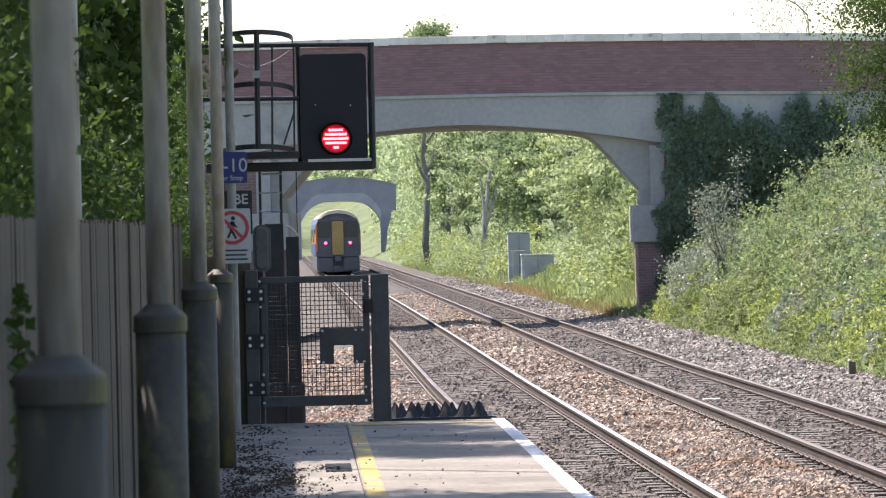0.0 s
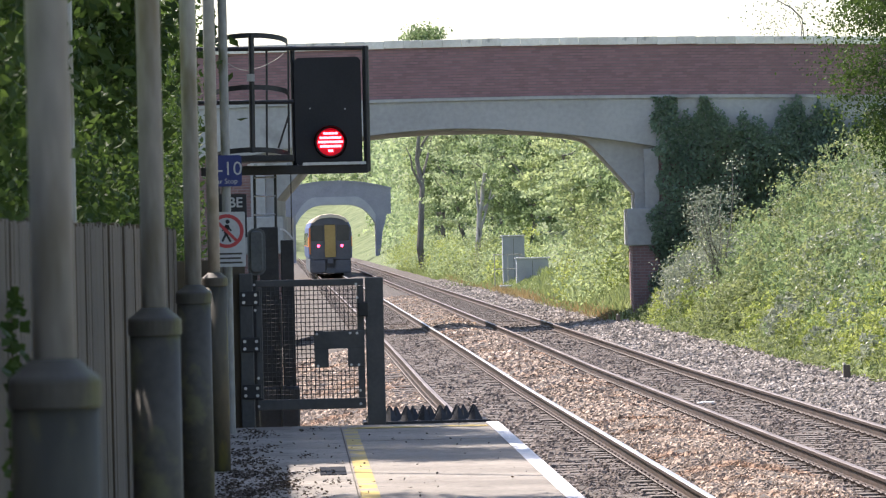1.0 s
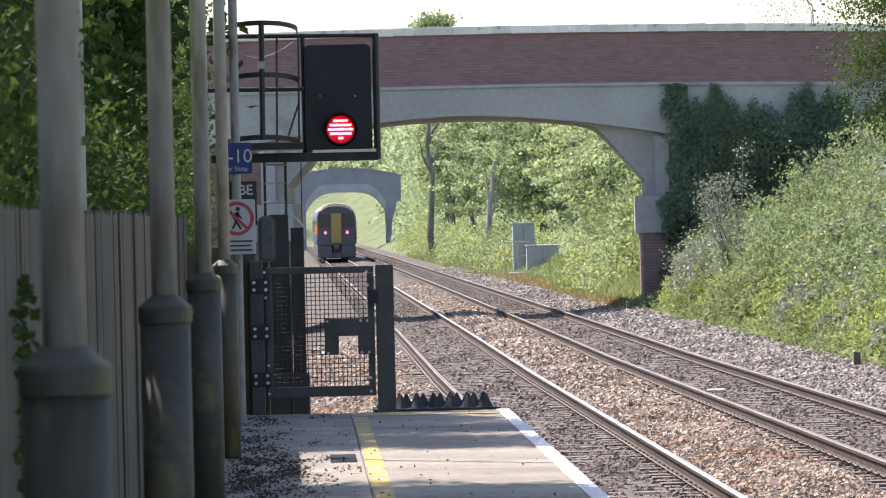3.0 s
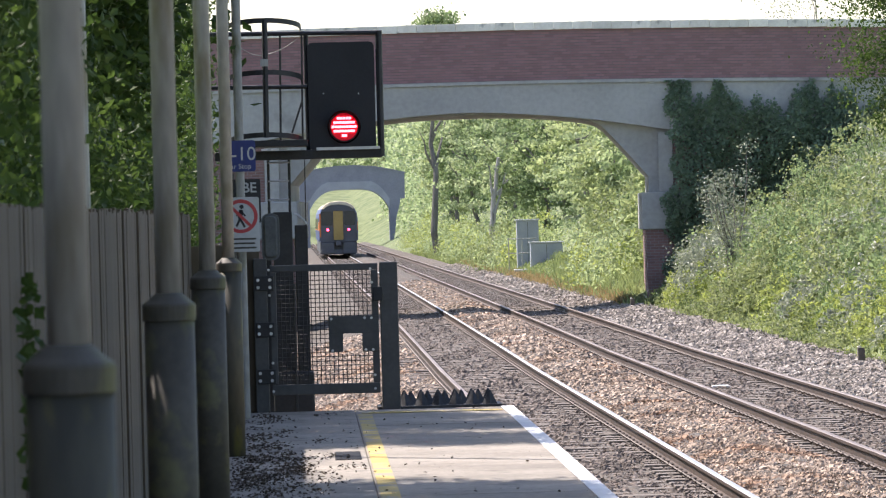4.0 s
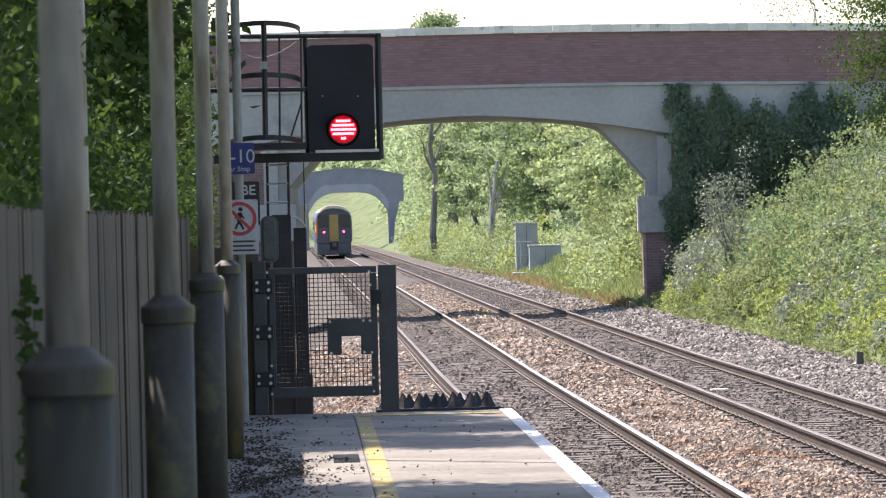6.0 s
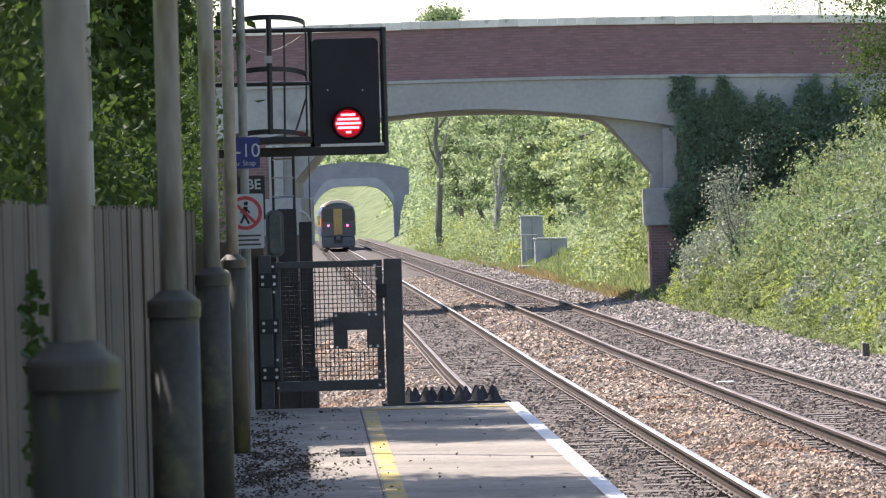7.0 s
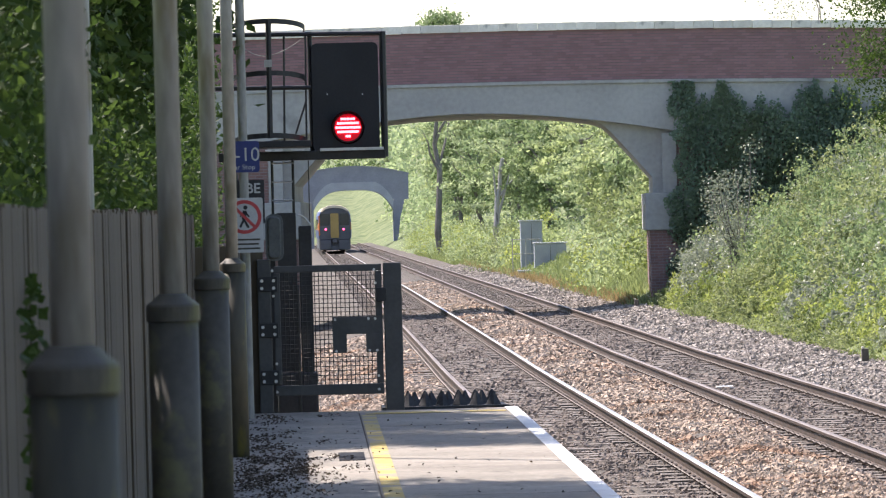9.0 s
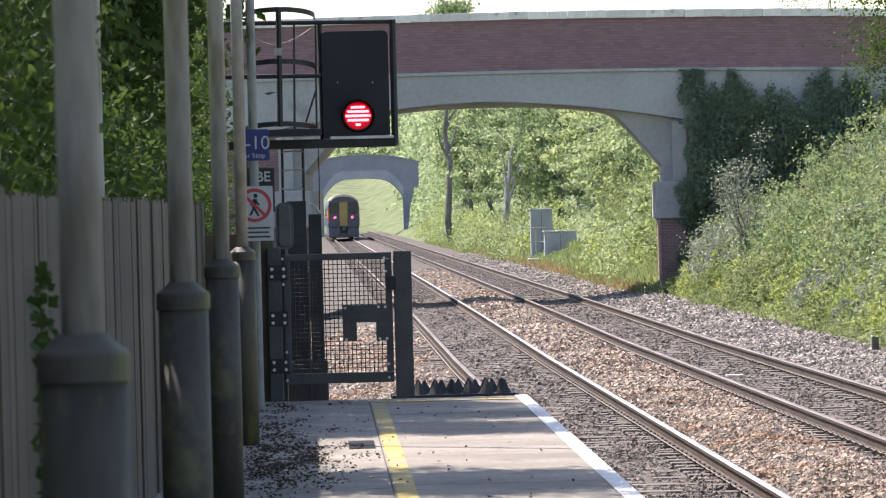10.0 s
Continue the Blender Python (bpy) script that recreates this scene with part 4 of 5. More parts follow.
def gz_(u, v):
    return EYE_Z + (389.7 - (u - 540) * 0.02357 - v) / gs


gate = tagged(new("platform_gate"), "dark grey gate with wire mesh at the platform end, shut", "gate")
g0, g1, gt, gb = gx_(481), gx_(672), gz_(580, 465), gz_(580, 695)
leaf = part("gate_frame", boxed(g0, G_Y, gt - 0.055, g1, G_Y + 0.045, gt, bevel=0.006), M_GATE, gate)
part("bottom_rail", boxed(g0, G_Y, gb, g1, G_Y + 0.045, gb + 0.085, bevel=0.006), M_GATE, gate)
part("stile", boxed(g0, G_Y + 0.001, gb + 0.087, g0 + 0.05, G_Y + 0.044, gt - 0.057, bevel=0.005), M_GATE, gate)
part("stile", boxed(g1 - 0.055, G_Y + 0.001, gb + 0.087, g1, G_Y + 0.044, gt - 0.057, bevel=0.005), M_GATE, gate)
lk = bmesh.new()
box(lk, gx_(583), G_Y - 0.012, gz_(600, 588), gx_(672), G_Y + 0.05, gz_(600, 557), bevel=0.005)
box(lk, gx_(583), G_Y - 0.011, gz_(600, 621), gx_(608), G_Y + 0.05, gz_(600, 587), bevel=0.005)
box(lk, gx_(642), G_Y - 0.011, gz_(600, 621), gx_(672), G_Y + 0.05, gz_(600, 587), bevel=0.005)
part("lock_plate", lk, M_GATE, gate, "stepped lock plate with a square opening")
wire = bmesh.new()
nx, nz = 22, 25
h0, h1, h2, h3 = gx_(606), gx_(644), gz_(600, 625), gz_(600, 587)       # the square opening stays clear
for k in range(1, nx):
    xx = g0 + 0.05 + (g1 - g0 - 0.105) * k / nx
    for za, zb in (((gb + 0.08, h2), (h3, gt - 0.05)) if h0 < xx < h1 else ((gb + 0.08, gt - 0.05),)):
        rod(wire, (xx, G_Y + 0.02, za), (xx, G_Y + 0.02, zb), 0.0036, 5)
for k in range(1, nz):
    zz = gb + 0.085 + (gt - gb - 0.14) * k / nz
    for xa, xb in (((g0 + 0.04, h0), (h1, g1 - 0.05)) if h2 < zz < h3 else ((g0 + 0.04, g1 - 0.05),)):
        rod(wire, (xa, G_Y + 0.026, zz), (xb, G_Y + 0.026, zz), 0.0036, 5)
part("wire_mesh", wire, M_BLACK, gate, "black welded wire mesh")
part("lock_post", boxed(gx_(675), G_Y - 0.02, PLAT - 0.2, gx_(707), G_Y + 0.10, gz_(690, 461), bevel=0.008), M_GATE, gate, "square closing post")
part("hinge_post", boxed(gx_(452), G_Y - 0.02, PLAT - 0.2, gx_(476), G_Y + 0.10, gz_(466, 455), bevel=0.008), M_GATE, gate, "square hinge post")
for v in (499, 581, 664):
    hg = part("hinge", boxed(gx_(455), G_Y - 0.034, gz_(466, v + 13), gx_(488), G_Y - 0.006, gz_(466, v - 13), bevel=0.006), M_BLACK, gate, "black hinge")
    for qx in (460, 481):
        for qy in (-6, 7):
            part("bolt", rod(bmesh.new(), (gx_(qx), G_Y - 0.034, gz_(466, v + qy)), (gx_(qx), G_Y - 0.042, gz_(466, v + qy)), 0.0135, 10), M_STEEL, hg)
for qx, qy in ((479, 475), (659, 473), (661, 497), (659, 560), (647, 560), (588, 562), (648, 616), (661, 616), (589, 618), (663, 661), (663, 685), (480, 520), (483, 640), (483, 690)):
    part("bolt", rod(bmesh.new(), (gx_(qx), G_Y - 0.002, gz_(qx, qy)), (gx_(qx), G_Y - 0.018, gz_(qx, qy)), 0.011, 10), M_STEEL, gate)
part("latch", boxed(gx_(662), G_Y - 0.045, gz_(670, 530), gx_(680), G_Y - 0.005, gz_(670, 505), bevel=0.008), M_BLACK, gate, "black latch")

# ---- trespass guard: rows of rubber pyramids ----
guard = tagged(new("trespass_guard"), "black rubber panel of pyramid spikes at the platform edge", "guard panel")
part("mat", boxed(0.57, 46.02, PLAT - 0.03, 1.585, 46.62, PLAT + 0.012, bevel=0.006), M_RUBBER, guard)
for row in range(3):
    for k in range(7):
        bm = bmesh.new()
        xx = 0.655 + k * 0.138 + (row % 2) * 0.05
        if xx > 1.53:
            continue
        rod(bm, (xx, 46.12 + row * 0.2, PLAT + 0.01), (xx, 46.12 + row * 0.2, PLAT + 0.125), 0.072, 6, 0.008)
        part("spike", bm, M_RUBBER, guard)
part("support", boxed(0.6, 46.05, -0.5, 1.5, 46.6, PLAT - 0.031), M_COPING_WALL, guard)

# ---- lineside cabinets and markers ----


def cabinet(x0, x1, y0, depth, z0, z1, label):
    c = tagged(new("equipment_cabinet"), label, "cabinet", "lineside cabinets")
    part("body", boxed(x0, y0, z0, x1, y0 + depth, z1, bevel=0.02), M_CAB, c)
    # sun on the lid is put in by a whiter colour
    part("lid", boxed(x0 - 0.05, y0 - 0.05, z1 + 0.002, x1 + 0.05, y0 + depth + 0.05, z1 + 0.06, bevel=0.015), M_WHITE, c, "overhanging top, whitened as if sunlit")
    part("plinth", boxed(x0 - 0.04, y0 - 0.04, z0 - 0.6, x1 + 0.04, y0 + depth + 0.04, z0 - 0.002), M_CONC, c)
    part("door_seam", boxed((x0 + x1) / 2 - 0.008, y0 - 0.006, z0 + 0.08, (x0 + x1) / 2 + 0.008, y0 - 0.001, z1 - 0.08), M_POSTBASE, c)
    return c


cabinet(9.3, 10.62, 232.0, 0.7, -0.15, 1.32, "squat blue-grey lineside equipment cabinet in long grass")
cabinet(9.05, 9.98, 240.0, 0.8, 0.1, 2.25, "tall blue-grey lineside equipment cabinet behind a handrail")
junction = tagged(new("junction_box"), "low grey cable junction box on the ballast's edge", "junction box")
part("body", boxed(8.62, 231.2, -0.4, 9.22, 231.8, 0.2, bevel=0.03), M_CAB, junction)
# whiter lid colour stands for sun on its top
part("lid", boxed(8.58, 231.16, 0.202, 9.26, 231.84, 0.27, bevel=0.02), M_WHITE, junction, "lid, whitened as if sunlit")
hr = tagged(new("handrail"), "thin steel handrail beside the lineside cabinets", "handrail")
for xx in (8.55, 9.1, 9.6):
    part("post", rod(bmesh.new(), (xx, 236.0, -0.6), (xx, 236.0, 1.55), 0.02, 8), M_GALV, hr)
for zz in (0.9, 1.5):
    part("rail", rod(bmesh.new(), (8.5, 236.0, zz), (9.7, 236.0, zz), 0.02, 8), M_GALV, hr)
for xx, yy, h in ((8.52, 147.0, 0.22), (8.80, 89.5, 0.22)):
    mk = tagged(new("marker_post"), "short dark weathered marker post at the foot of the bank", "marker post", "marker posts")
    part("stub", boxed(xx - 0.06, yy - 0.06, -0.4, xx + 0.05, yy + 0.06, h, bevel=0.01), M_SLEEPER, mk)
    part("cap", boxed(xx - 0.062, yy - 0.062, h + 0.002, xx - 0.02, yy + 0.062, h + 0.03, bevel=0.006), M_COPING, mk)

# ---- train ----
train = tagged(new("train"), "two-coach diesel train running away with red tail lights", "train")


def coach_section(grow=0.0):
    """Half outline of a coach body from sill to roof ridge, mirrored to a closed ring of (x, z)."""
    half = [(1.22, 1.02), (1.33, 1.12), (1.355, 1.8), (1.345, 2.4), (1.29, 2.95), (1.16, 3.3), (0.92, 3.56), (0.55, 3.73), (0.0, 3.80)]
    return [(x + grow, z) for x, z in half] + [(-x - grow, z) for x, z in half[-2::-1]]


def coach(y0, length, tail):
    ring = coach_section()
    k = len(ring)
    body = bmesh.new()
    secs = [(y0, 0.955), (y0 + 0.12, 0.985), (y0 + 0.35, 1.0), (y0 + length - 0.3, 1.0), (y0 + length, 0.97)]
    loops = [[body.verts.new((x * s, y, 1.02 + (z - 1.02) * (1 - (1 - s) * 0.6))) for x, z in ring] for y, s in secs]
    for a, b in zip(loops, loops[1:]):
        for i in range(k - 1):
            f = body.faces.new((a[i], a[i + 1], b[i + 1], b[i]))
            zc = (ring[i][1] + ring[i + 1][1]) / 2
            f.material_index = 2 if zc > 3.25 else (1 if zc < 1.5 or zc > 2.5 else 0)
    for lp in (loops[0], loops[-1][::-1]):
        f = body.faces.new(lp)
        f.material_index = 3
    body.faces.new([l[0] for l in loops] + [l[-1] for l in loops[::-1]])
    ob = part("coach_body" if tail else "leading_coach_body", body, M_T_ORANGE, train, "orange and blue coach body with a pale roof")
    for m in (M_T_BLUE, M_T_ROOF, M_T_DARK):
        ob.data.materials.append(m)
    part("underframe", boxed(-1.26, y0 + 0.25, 0.2, 1.26, y0 + length - 0.3, 1.018, bevel=0.05), M_T_DARK, train, "dark underframe skirts")
    for by0 in (y0 + 2.2, y0 + length - 5.0):
        bg = part("bogie", boxed(-1.1, by0, 0.3, 1.1, by0 + 2.9, 0.7, bevel=0.04), M_T_DARK, train)
        for wy in (0.45, 2.45):
            for sx in (-0.75, 0.75):
                part("wheel", rod(bmesh.new(), (sx - 0.065, by0 + wy, 0.42), (sx + 0.065, by0 + wy, 0.42), 0.42, 20), M_RAIL, bg)
    for w in range(8):
        wy = y0 + 2.4 + w * 2.45
        for sx in (-1, 1):
            a, b = sorted((sx * 1.34, sx * 1.362))
            part("side_window", boxed(a, wy, 1.85, b, wy + 1.75, 2.65, bevel=0.008), M_T_GLASS, ob)
    return ob


rear = coach(0.0, 22.6, True)
coach(23.2, 22.6, False)
part("gangway", boxed(-0.5, 22.55, 0.9, 0.5, 23.25, 3.3), M_T_DARK, train)
part("end_door", plate(bmesh.new(), round_rect(-0.33, 1.15, 0.33, 3.12, 0.05), -0.12, -0.01), M_T_YELLOW, rear, "yellow gangway door")
for sx in (-1, 1):
    a, b = sorted((sx * 0.42, sx * 1.16))
    part("cab_window", plate(bmesh.new(), round_rect(a, 2.15, b, 3.1, 0.08), -0.05, -0.003), M_T_GLASS, rear, "dark cab window")
    a, b = sorted((sx * 1.19, sx * 1.29))
    part("corner_strip", boxed(a, -0.03, 1.35, b, -0.002, 2.95, bevel=0.01), M_T_ORANGE if sx < 0 else M_T_DARK, rear, "coloured corner panel")
    a, b = sorted((sx * 0.40, sx * 1.15))
    part("lower_panel", plate(bmesh.new(), round_rect(a, 1.3, b, 1.66, 0.05), -0.03, -0.002), M_T_DARK, rear)
    tl = part("tail_light", rod(bmesh.new(), (sx * 0.72, -0.07, 1.84), (sx * 0.72, -0.01, 1.84), 0.11, 16), M_T_DARK, rear, "round lamp housing")
    part("lens", rod(bmesh.new(), (sx * 0.72, -0.085, 1.84), (sx * 0.72, -0.072, 1.84), 0.085, 16), M_TAIL, tl, "glowing red lens")
    part("buffer_beam", boxed(min(sx * 0.3, sx * 1.15), -0.12, 0.22, max(sx * 0.3, sx * 1.2), 0.3, 0.98, bevel=0.03), M_T_DARK, rear)
part("valance", boxed(-1.2, -0.05, 0.16, 1.2, 0.28, 0.5, bevel=0.03), M_T_DARK, rear, "dark snowplough valance")
part("coupler", boxed(-0.18, -0.45, 0.75, 0.18, 0.3, 1.08, bevel=0.04), M_T_DARK, rear, "automatic coupler")
dome = bmesh.new()
arc_pts = [p for p in coach_section() if p[1] > 3.2]
rims = [[dome.verts.new((x * s, y, 3.2 + (z - 3.2) * h)) for x, z in arc_pts] for y, s, h in ((0.1, 1.003, 1.01), (-0.03, 0.965, 0.97), (-0.12, 0.86, 0.62))]
for lo, hi in zip(rims, rims[1:]):
    for k in range(len(arc_pts) - 1):
        dome.faces.new((lo[k], lo[k + 1], hi[k + 1], hi[k]))
part("roof_dome", dome, M_T_ROOF, rear, "pale cream rounded roof end")
part("headcode_panel", plate(bmesh.new(), round_rect(-0.4, 3.16, 0.4, 3.38, 0.05), -0.16, 0.02), M_T_DARK, rear)

# ---- trees and scrub ----


def limb(bm, a, b, r0, r1, n=9, segs=5, wob=0.08):
    """A tapered, slightly crooked limb from a to b."""
    a, b = Vector(a), Vector(b)
    pts = [a.lerp(b, k / segs) + Vector(rng.normal(0, wob, 3) * (0 if k in (0, segs) else 1) * (b - a).length * 0.3) for k in range(segs + 1)]
    rings = []
    for k, p in enumerate(pts):
        d = (pts[min(k + 1, segs)] - pts[max(k - 1, 0)]).normalized()
        u = d.cross(Vector((0.3, 1.0, 0.1))).normalized()
        w = d.cross(u)
        r = r0 + (r1 - r0) * k / segs
        rings.append([bm.verts.new(p + (u * math.cos(6.28318 * j / n) + w * math.sin(6.28318 * j / n)) * r) for j in range(n)])
    for lo, hi in zip(rings, rings[1:]):
        for j in range(n):
            bm.faces.new((lo[j], hi[j], hi[(j + 1) % n], lo[(j + 1) % n]))
    bm.faces.new(rings[-1])
    bm.faces.new(rings[0][::-1])
    return pts


def tree(x, y, height, spread, leaf, per, clump_n, material, label, bark=None, low=0.25, name="tree", shell=0.5, trunk_r=None, tuft=0.14, flat=0.9):
    z0 = float(land(x, y))
    t = tagged(new(name), label, "tree")
    t.location = (x, y, z0)
    bm = bmesh.new()
    r = trunk_r or height * 0.016
    tip = Vector((rng.normal(0, 0.3), rng.normal(0, 0.3), height * 0.8))
    stem = limb(bm, (0, 0, -0.3), tip, r, r * 0.25, segs=7, wob=0.04)
    for k in range(6):
        h = height * (0.3 + 0.09 * k)
        a = rng.uniform(0, 6.28)
        limb(bm, min(stem, key=lambda q: abs(q.z - h)), (spread * 0.7 * math.cos(a), spread * 0.7 * math.sin(a), h + height * 0.2), r * 0.45, r * 0.1, n=6, segs=4)
    part("trunk", bm, bark or M_BARK, t)
    mid = height * (low + 1) / 2
    p = clumps((0, 0, mid), (spread, spread, height * (1 - low) / 2), clump_n, per, spread * tuft, shell, flat)
    v, f = leaf_quads(p, leaf)
    raw("crown", v, f, material, t)
    return t


def thicket(name, pts, leaf, material, label, category="bush", narrow=0.55):
    v, f = leaf_quads(pts, leaf, narrow=narrow)
    return tagged(raw(name, v, f, material), label, category, kind="stuff")


def mound(x, y, w, d, h, n, per, spread, lift=0.0):
    """Leaf places over a low bush that sits on the ground."""
    z = float(land(x, y)) + lift
    p = clumps((x, y, z), (w, d, h), n, per, spread, 0.7)
    return p[p[:, 2] > z - 0.2]


# trees behind the fence, kept below the sun's way to the platform between two taller crowns
def hedge(y0, y1, n, per, x0=-3.4):
    xs, ys = rng.uniform(x0, -1.2, n), rng.uniform(y0, y1, n)
    # nearer foliage raised, mostly unseen, to keep sun off the lamp posts
    zt = np.where(ys < 31.5, 3.3 + 1.9 * (-xs), 0.9 + 1.6 * (-xs))
    zs = 1.3 + (zt - 1.3) * rng.uniform(0.0, 1.0, n) ** 0.7
    c = np.repeat(np.stack([xs, ys, zs], 1), per, 0) + rng.normal(size=(n * per, 3)) * 0.2 * rng.uniform(0.5, 1.3, (n, 1)).repeat(per, 0)
    return c[(c[:, 0] < -1.0) | (c[:, 2] > 2.75)]


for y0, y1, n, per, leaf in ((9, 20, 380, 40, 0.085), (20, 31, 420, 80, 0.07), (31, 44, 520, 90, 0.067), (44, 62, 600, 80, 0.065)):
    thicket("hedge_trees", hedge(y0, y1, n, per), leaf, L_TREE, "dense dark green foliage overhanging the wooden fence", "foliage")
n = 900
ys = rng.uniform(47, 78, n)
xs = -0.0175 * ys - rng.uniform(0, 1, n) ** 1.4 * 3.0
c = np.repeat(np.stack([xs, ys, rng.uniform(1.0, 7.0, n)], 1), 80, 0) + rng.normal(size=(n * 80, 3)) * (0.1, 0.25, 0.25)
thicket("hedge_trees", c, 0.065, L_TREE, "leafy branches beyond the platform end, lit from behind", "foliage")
# crowns added largely out of view to shade posts, platform and skylight
for x, y, h, s, label in ((-2.1, 12.7, 7.5, 1.75, "leafy tree added largely out of view to shade the lamp posts"), (-2.1, 20.0, 7.5, 1.75, "leafy tree added largely out of view to shade the lamp posts"), (-2.1, 28.8, 7.5, 1.6, "leafy tree added largely out of view to shade the lamp posts"),
                          (-2.0, 33.9, 7.0, 1.45, "leafy tree shading the platform from behind the fence"), (-2.3, 42.0, 7.2, 1.3, "leafy tree shading the platform from behind the fence"), (-1.9, 46.4, 5.6, 0.85, "small leafy tree placed to shade the platform end"), (-1.95, 44.7, 7.0, 1.3, "leafy tree shading the platform end from behind the fence"),
                          (-5.0, 24.0, 11.0, 2.6, "added tall tree behind the fence, largely out of view"), (-6.5, 41.0, 6.5, 2.4, "leafy tree behind the fence"), (-4.2, 14.0, 10.0, 2.6, "added tall tree behind the fence, largely out of view"),
                          (-4.0, 5.0, 10.0, 2.8, "added tall tree behind the fence, largely out of view"), (-6.0, 62.0, 9.0, 3.0, "added tall tree behind the fence, largely out of view"), (-6.5, 76.0, 10.0, 3.2, "added tall tree behind the fence, largely out of view")):
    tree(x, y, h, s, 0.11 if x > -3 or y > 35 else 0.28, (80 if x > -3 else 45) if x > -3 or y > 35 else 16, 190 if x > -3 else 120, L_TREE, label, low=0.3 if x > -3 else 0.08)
cl = np.stack([np.full(260, F_X + 0.03) + np.abs(rng.normal(0, 0.02, 260)), rng.normal(18.2, 0.3, 260), rng.uniform(0.95, 2.3, 260)], 1)
thicket("climbing_ivy", cl, 0.05, L_TREE, "strands of green ivy climbing the fence boards", "ivy", 0.8)

# bank before the bridge: grass, weeds, brambles and a silvery shrub
n = 34000
gx0 = rng.uniform(0, 1, n) ** 1.2 * 3.0 + 9.12 + 0.12 * np.sin(np.arange(n) * 0.0007)
gy0 = rng.uniform(58, 145, n)
v, f = blades(np.stack([gx0, gy0, land(gx0, gy0) - 0.02], 1), 0.17, 0.010)
tagged(raw("long_grass", v, f, L_GRASS), "fresh long grass at the foot of the bank", "grass", kind="stuff")


def scrub(count, x0, x1, y0, y1, s0, s1, per, leaf, spread, name, material, label, tall=1.15):
    pts = []
    for k in range(count):
        x, y = rng.uniform(x0, x1), rng.uniform(y0, y1)
        s = rng.uniform(s0, s1)
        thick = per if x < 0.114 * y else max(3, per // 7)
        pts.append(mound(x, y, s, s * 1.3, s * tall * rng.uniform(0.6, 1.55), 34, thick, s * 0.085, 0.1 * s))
    return thicket(name, np.concatenate(pts), leaf, material, label, "scrub")


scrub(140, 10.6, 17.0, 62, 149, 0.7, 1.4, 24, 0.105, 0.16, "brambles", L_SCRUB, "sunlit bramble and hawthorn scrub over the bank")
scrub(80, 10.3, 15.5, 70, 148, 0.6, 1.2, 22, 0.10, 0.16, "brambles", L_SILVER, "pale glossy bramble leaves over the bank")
# darker leaves painted in for the scrub's shadowed gaps
scrub(165, 10.3, 15.5, 86, 148, 0.6, 1.2, 24, 0.092, 0.16, "brambles", L_WOOD_DARK, "bramble leaves over the bank, darkened for shadowed gaps")
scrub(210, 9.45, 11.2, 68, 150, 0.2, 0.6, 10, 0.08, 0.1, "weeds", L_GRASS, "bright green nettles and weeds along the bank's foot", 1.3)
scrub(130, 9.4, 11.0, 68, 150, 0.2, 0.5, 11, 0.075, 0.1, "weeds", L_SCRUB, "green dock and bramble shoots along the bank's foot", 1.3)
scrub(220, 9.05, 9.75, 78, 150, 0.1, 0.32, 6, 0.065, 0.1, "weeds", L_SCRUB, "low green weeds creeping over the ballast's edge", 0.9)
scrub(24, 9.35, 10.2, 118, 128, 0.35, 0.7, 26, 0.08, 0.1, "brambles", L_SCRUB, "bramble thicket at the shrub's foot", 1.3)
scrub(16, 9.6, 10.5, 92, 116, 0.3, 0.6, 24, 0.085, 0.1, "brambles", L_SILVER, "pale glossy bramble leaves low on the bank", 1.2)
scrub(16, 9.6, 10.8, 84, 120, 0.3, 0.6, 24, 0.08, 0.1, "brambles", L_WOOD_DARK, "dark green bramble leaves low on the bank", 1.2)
pts = [mound(10.55 + rng.normal(0, 0.35), 142 + rng.normal(0, 4), 0.7, 1.2, 0.95, 26, 36, 0.13, 0.3) for k in range(20)]
thicket("pale_bramble", np.concatenate(pts), 0.085, L_SILVER, "pale glossy bramble leaves below the bridge pier", "scrub")
sh = tagged(new("silvery_shrub"), "tall silvery-leaved shrub standing clear against the ivy", "shrub")
tips = []
for k in range(9):
    a, b = (10.0 + rng.normal(0, 0.1), 131, 0.6), (9.95 + rng.normal(0, 0.42), 131 + rng.normal(0, 0.5), 3.25 + rng.normal(0, 0.35))
    bm = bmesh.new()
    tips += limb(bm, a, b, 0.022, 0.007, 5, 5)[2:]
    part("stem", bm, M_BARK, sh)
tp = np.array([q[:] for q in tips])
v, f = leaf_quads(np.repeat(tp, 84, 0) + rng.normal(0, 0.15, (len(tp) * 84, 3)), 0.062)
raw("leaves", v, f, L_SILVER, sh)

# ivy over the wing wall
n = 88000
ix, iz = rng.uniform(9.5, 17.5, n), rng.uniform(-0.4, 6.0, n)
wave = 0.3 * np.sin(iz * 3.1) + 0.2 * np.sin(iz * 7.3) + rng.normal(0, 0.09, n)
left_edge = np.interp(iz, (0.0, 1.9, 2.1, 3.9, 4.3, 4.75, 5.1, 6.0), (9.7, 9.75, 9.8, 9.85, 10.1, 10.1, 9.75, 9.7))
crest = 5.42 + 0.26 * np.sin(ix * 2.3 + 1.0) + 0.2 * np.sin(ix * 5.7) + 0.14 * np.sin(ix * 12.3 + 2.0) + rng.normal(0, 0.11, n)
crest = np.where(ix < 10.5, 6.0, crest)
keep = (ix - left_edge + 0.5 * wave > 0) & (iz < np.minimum(crest, 5.99))
bulge = 0.4 + 0.3 * np.sin(ix * 1.7 + iz * 0.9) + 0.12 * np.sin(ix * 4.1 - iz * 3.0)
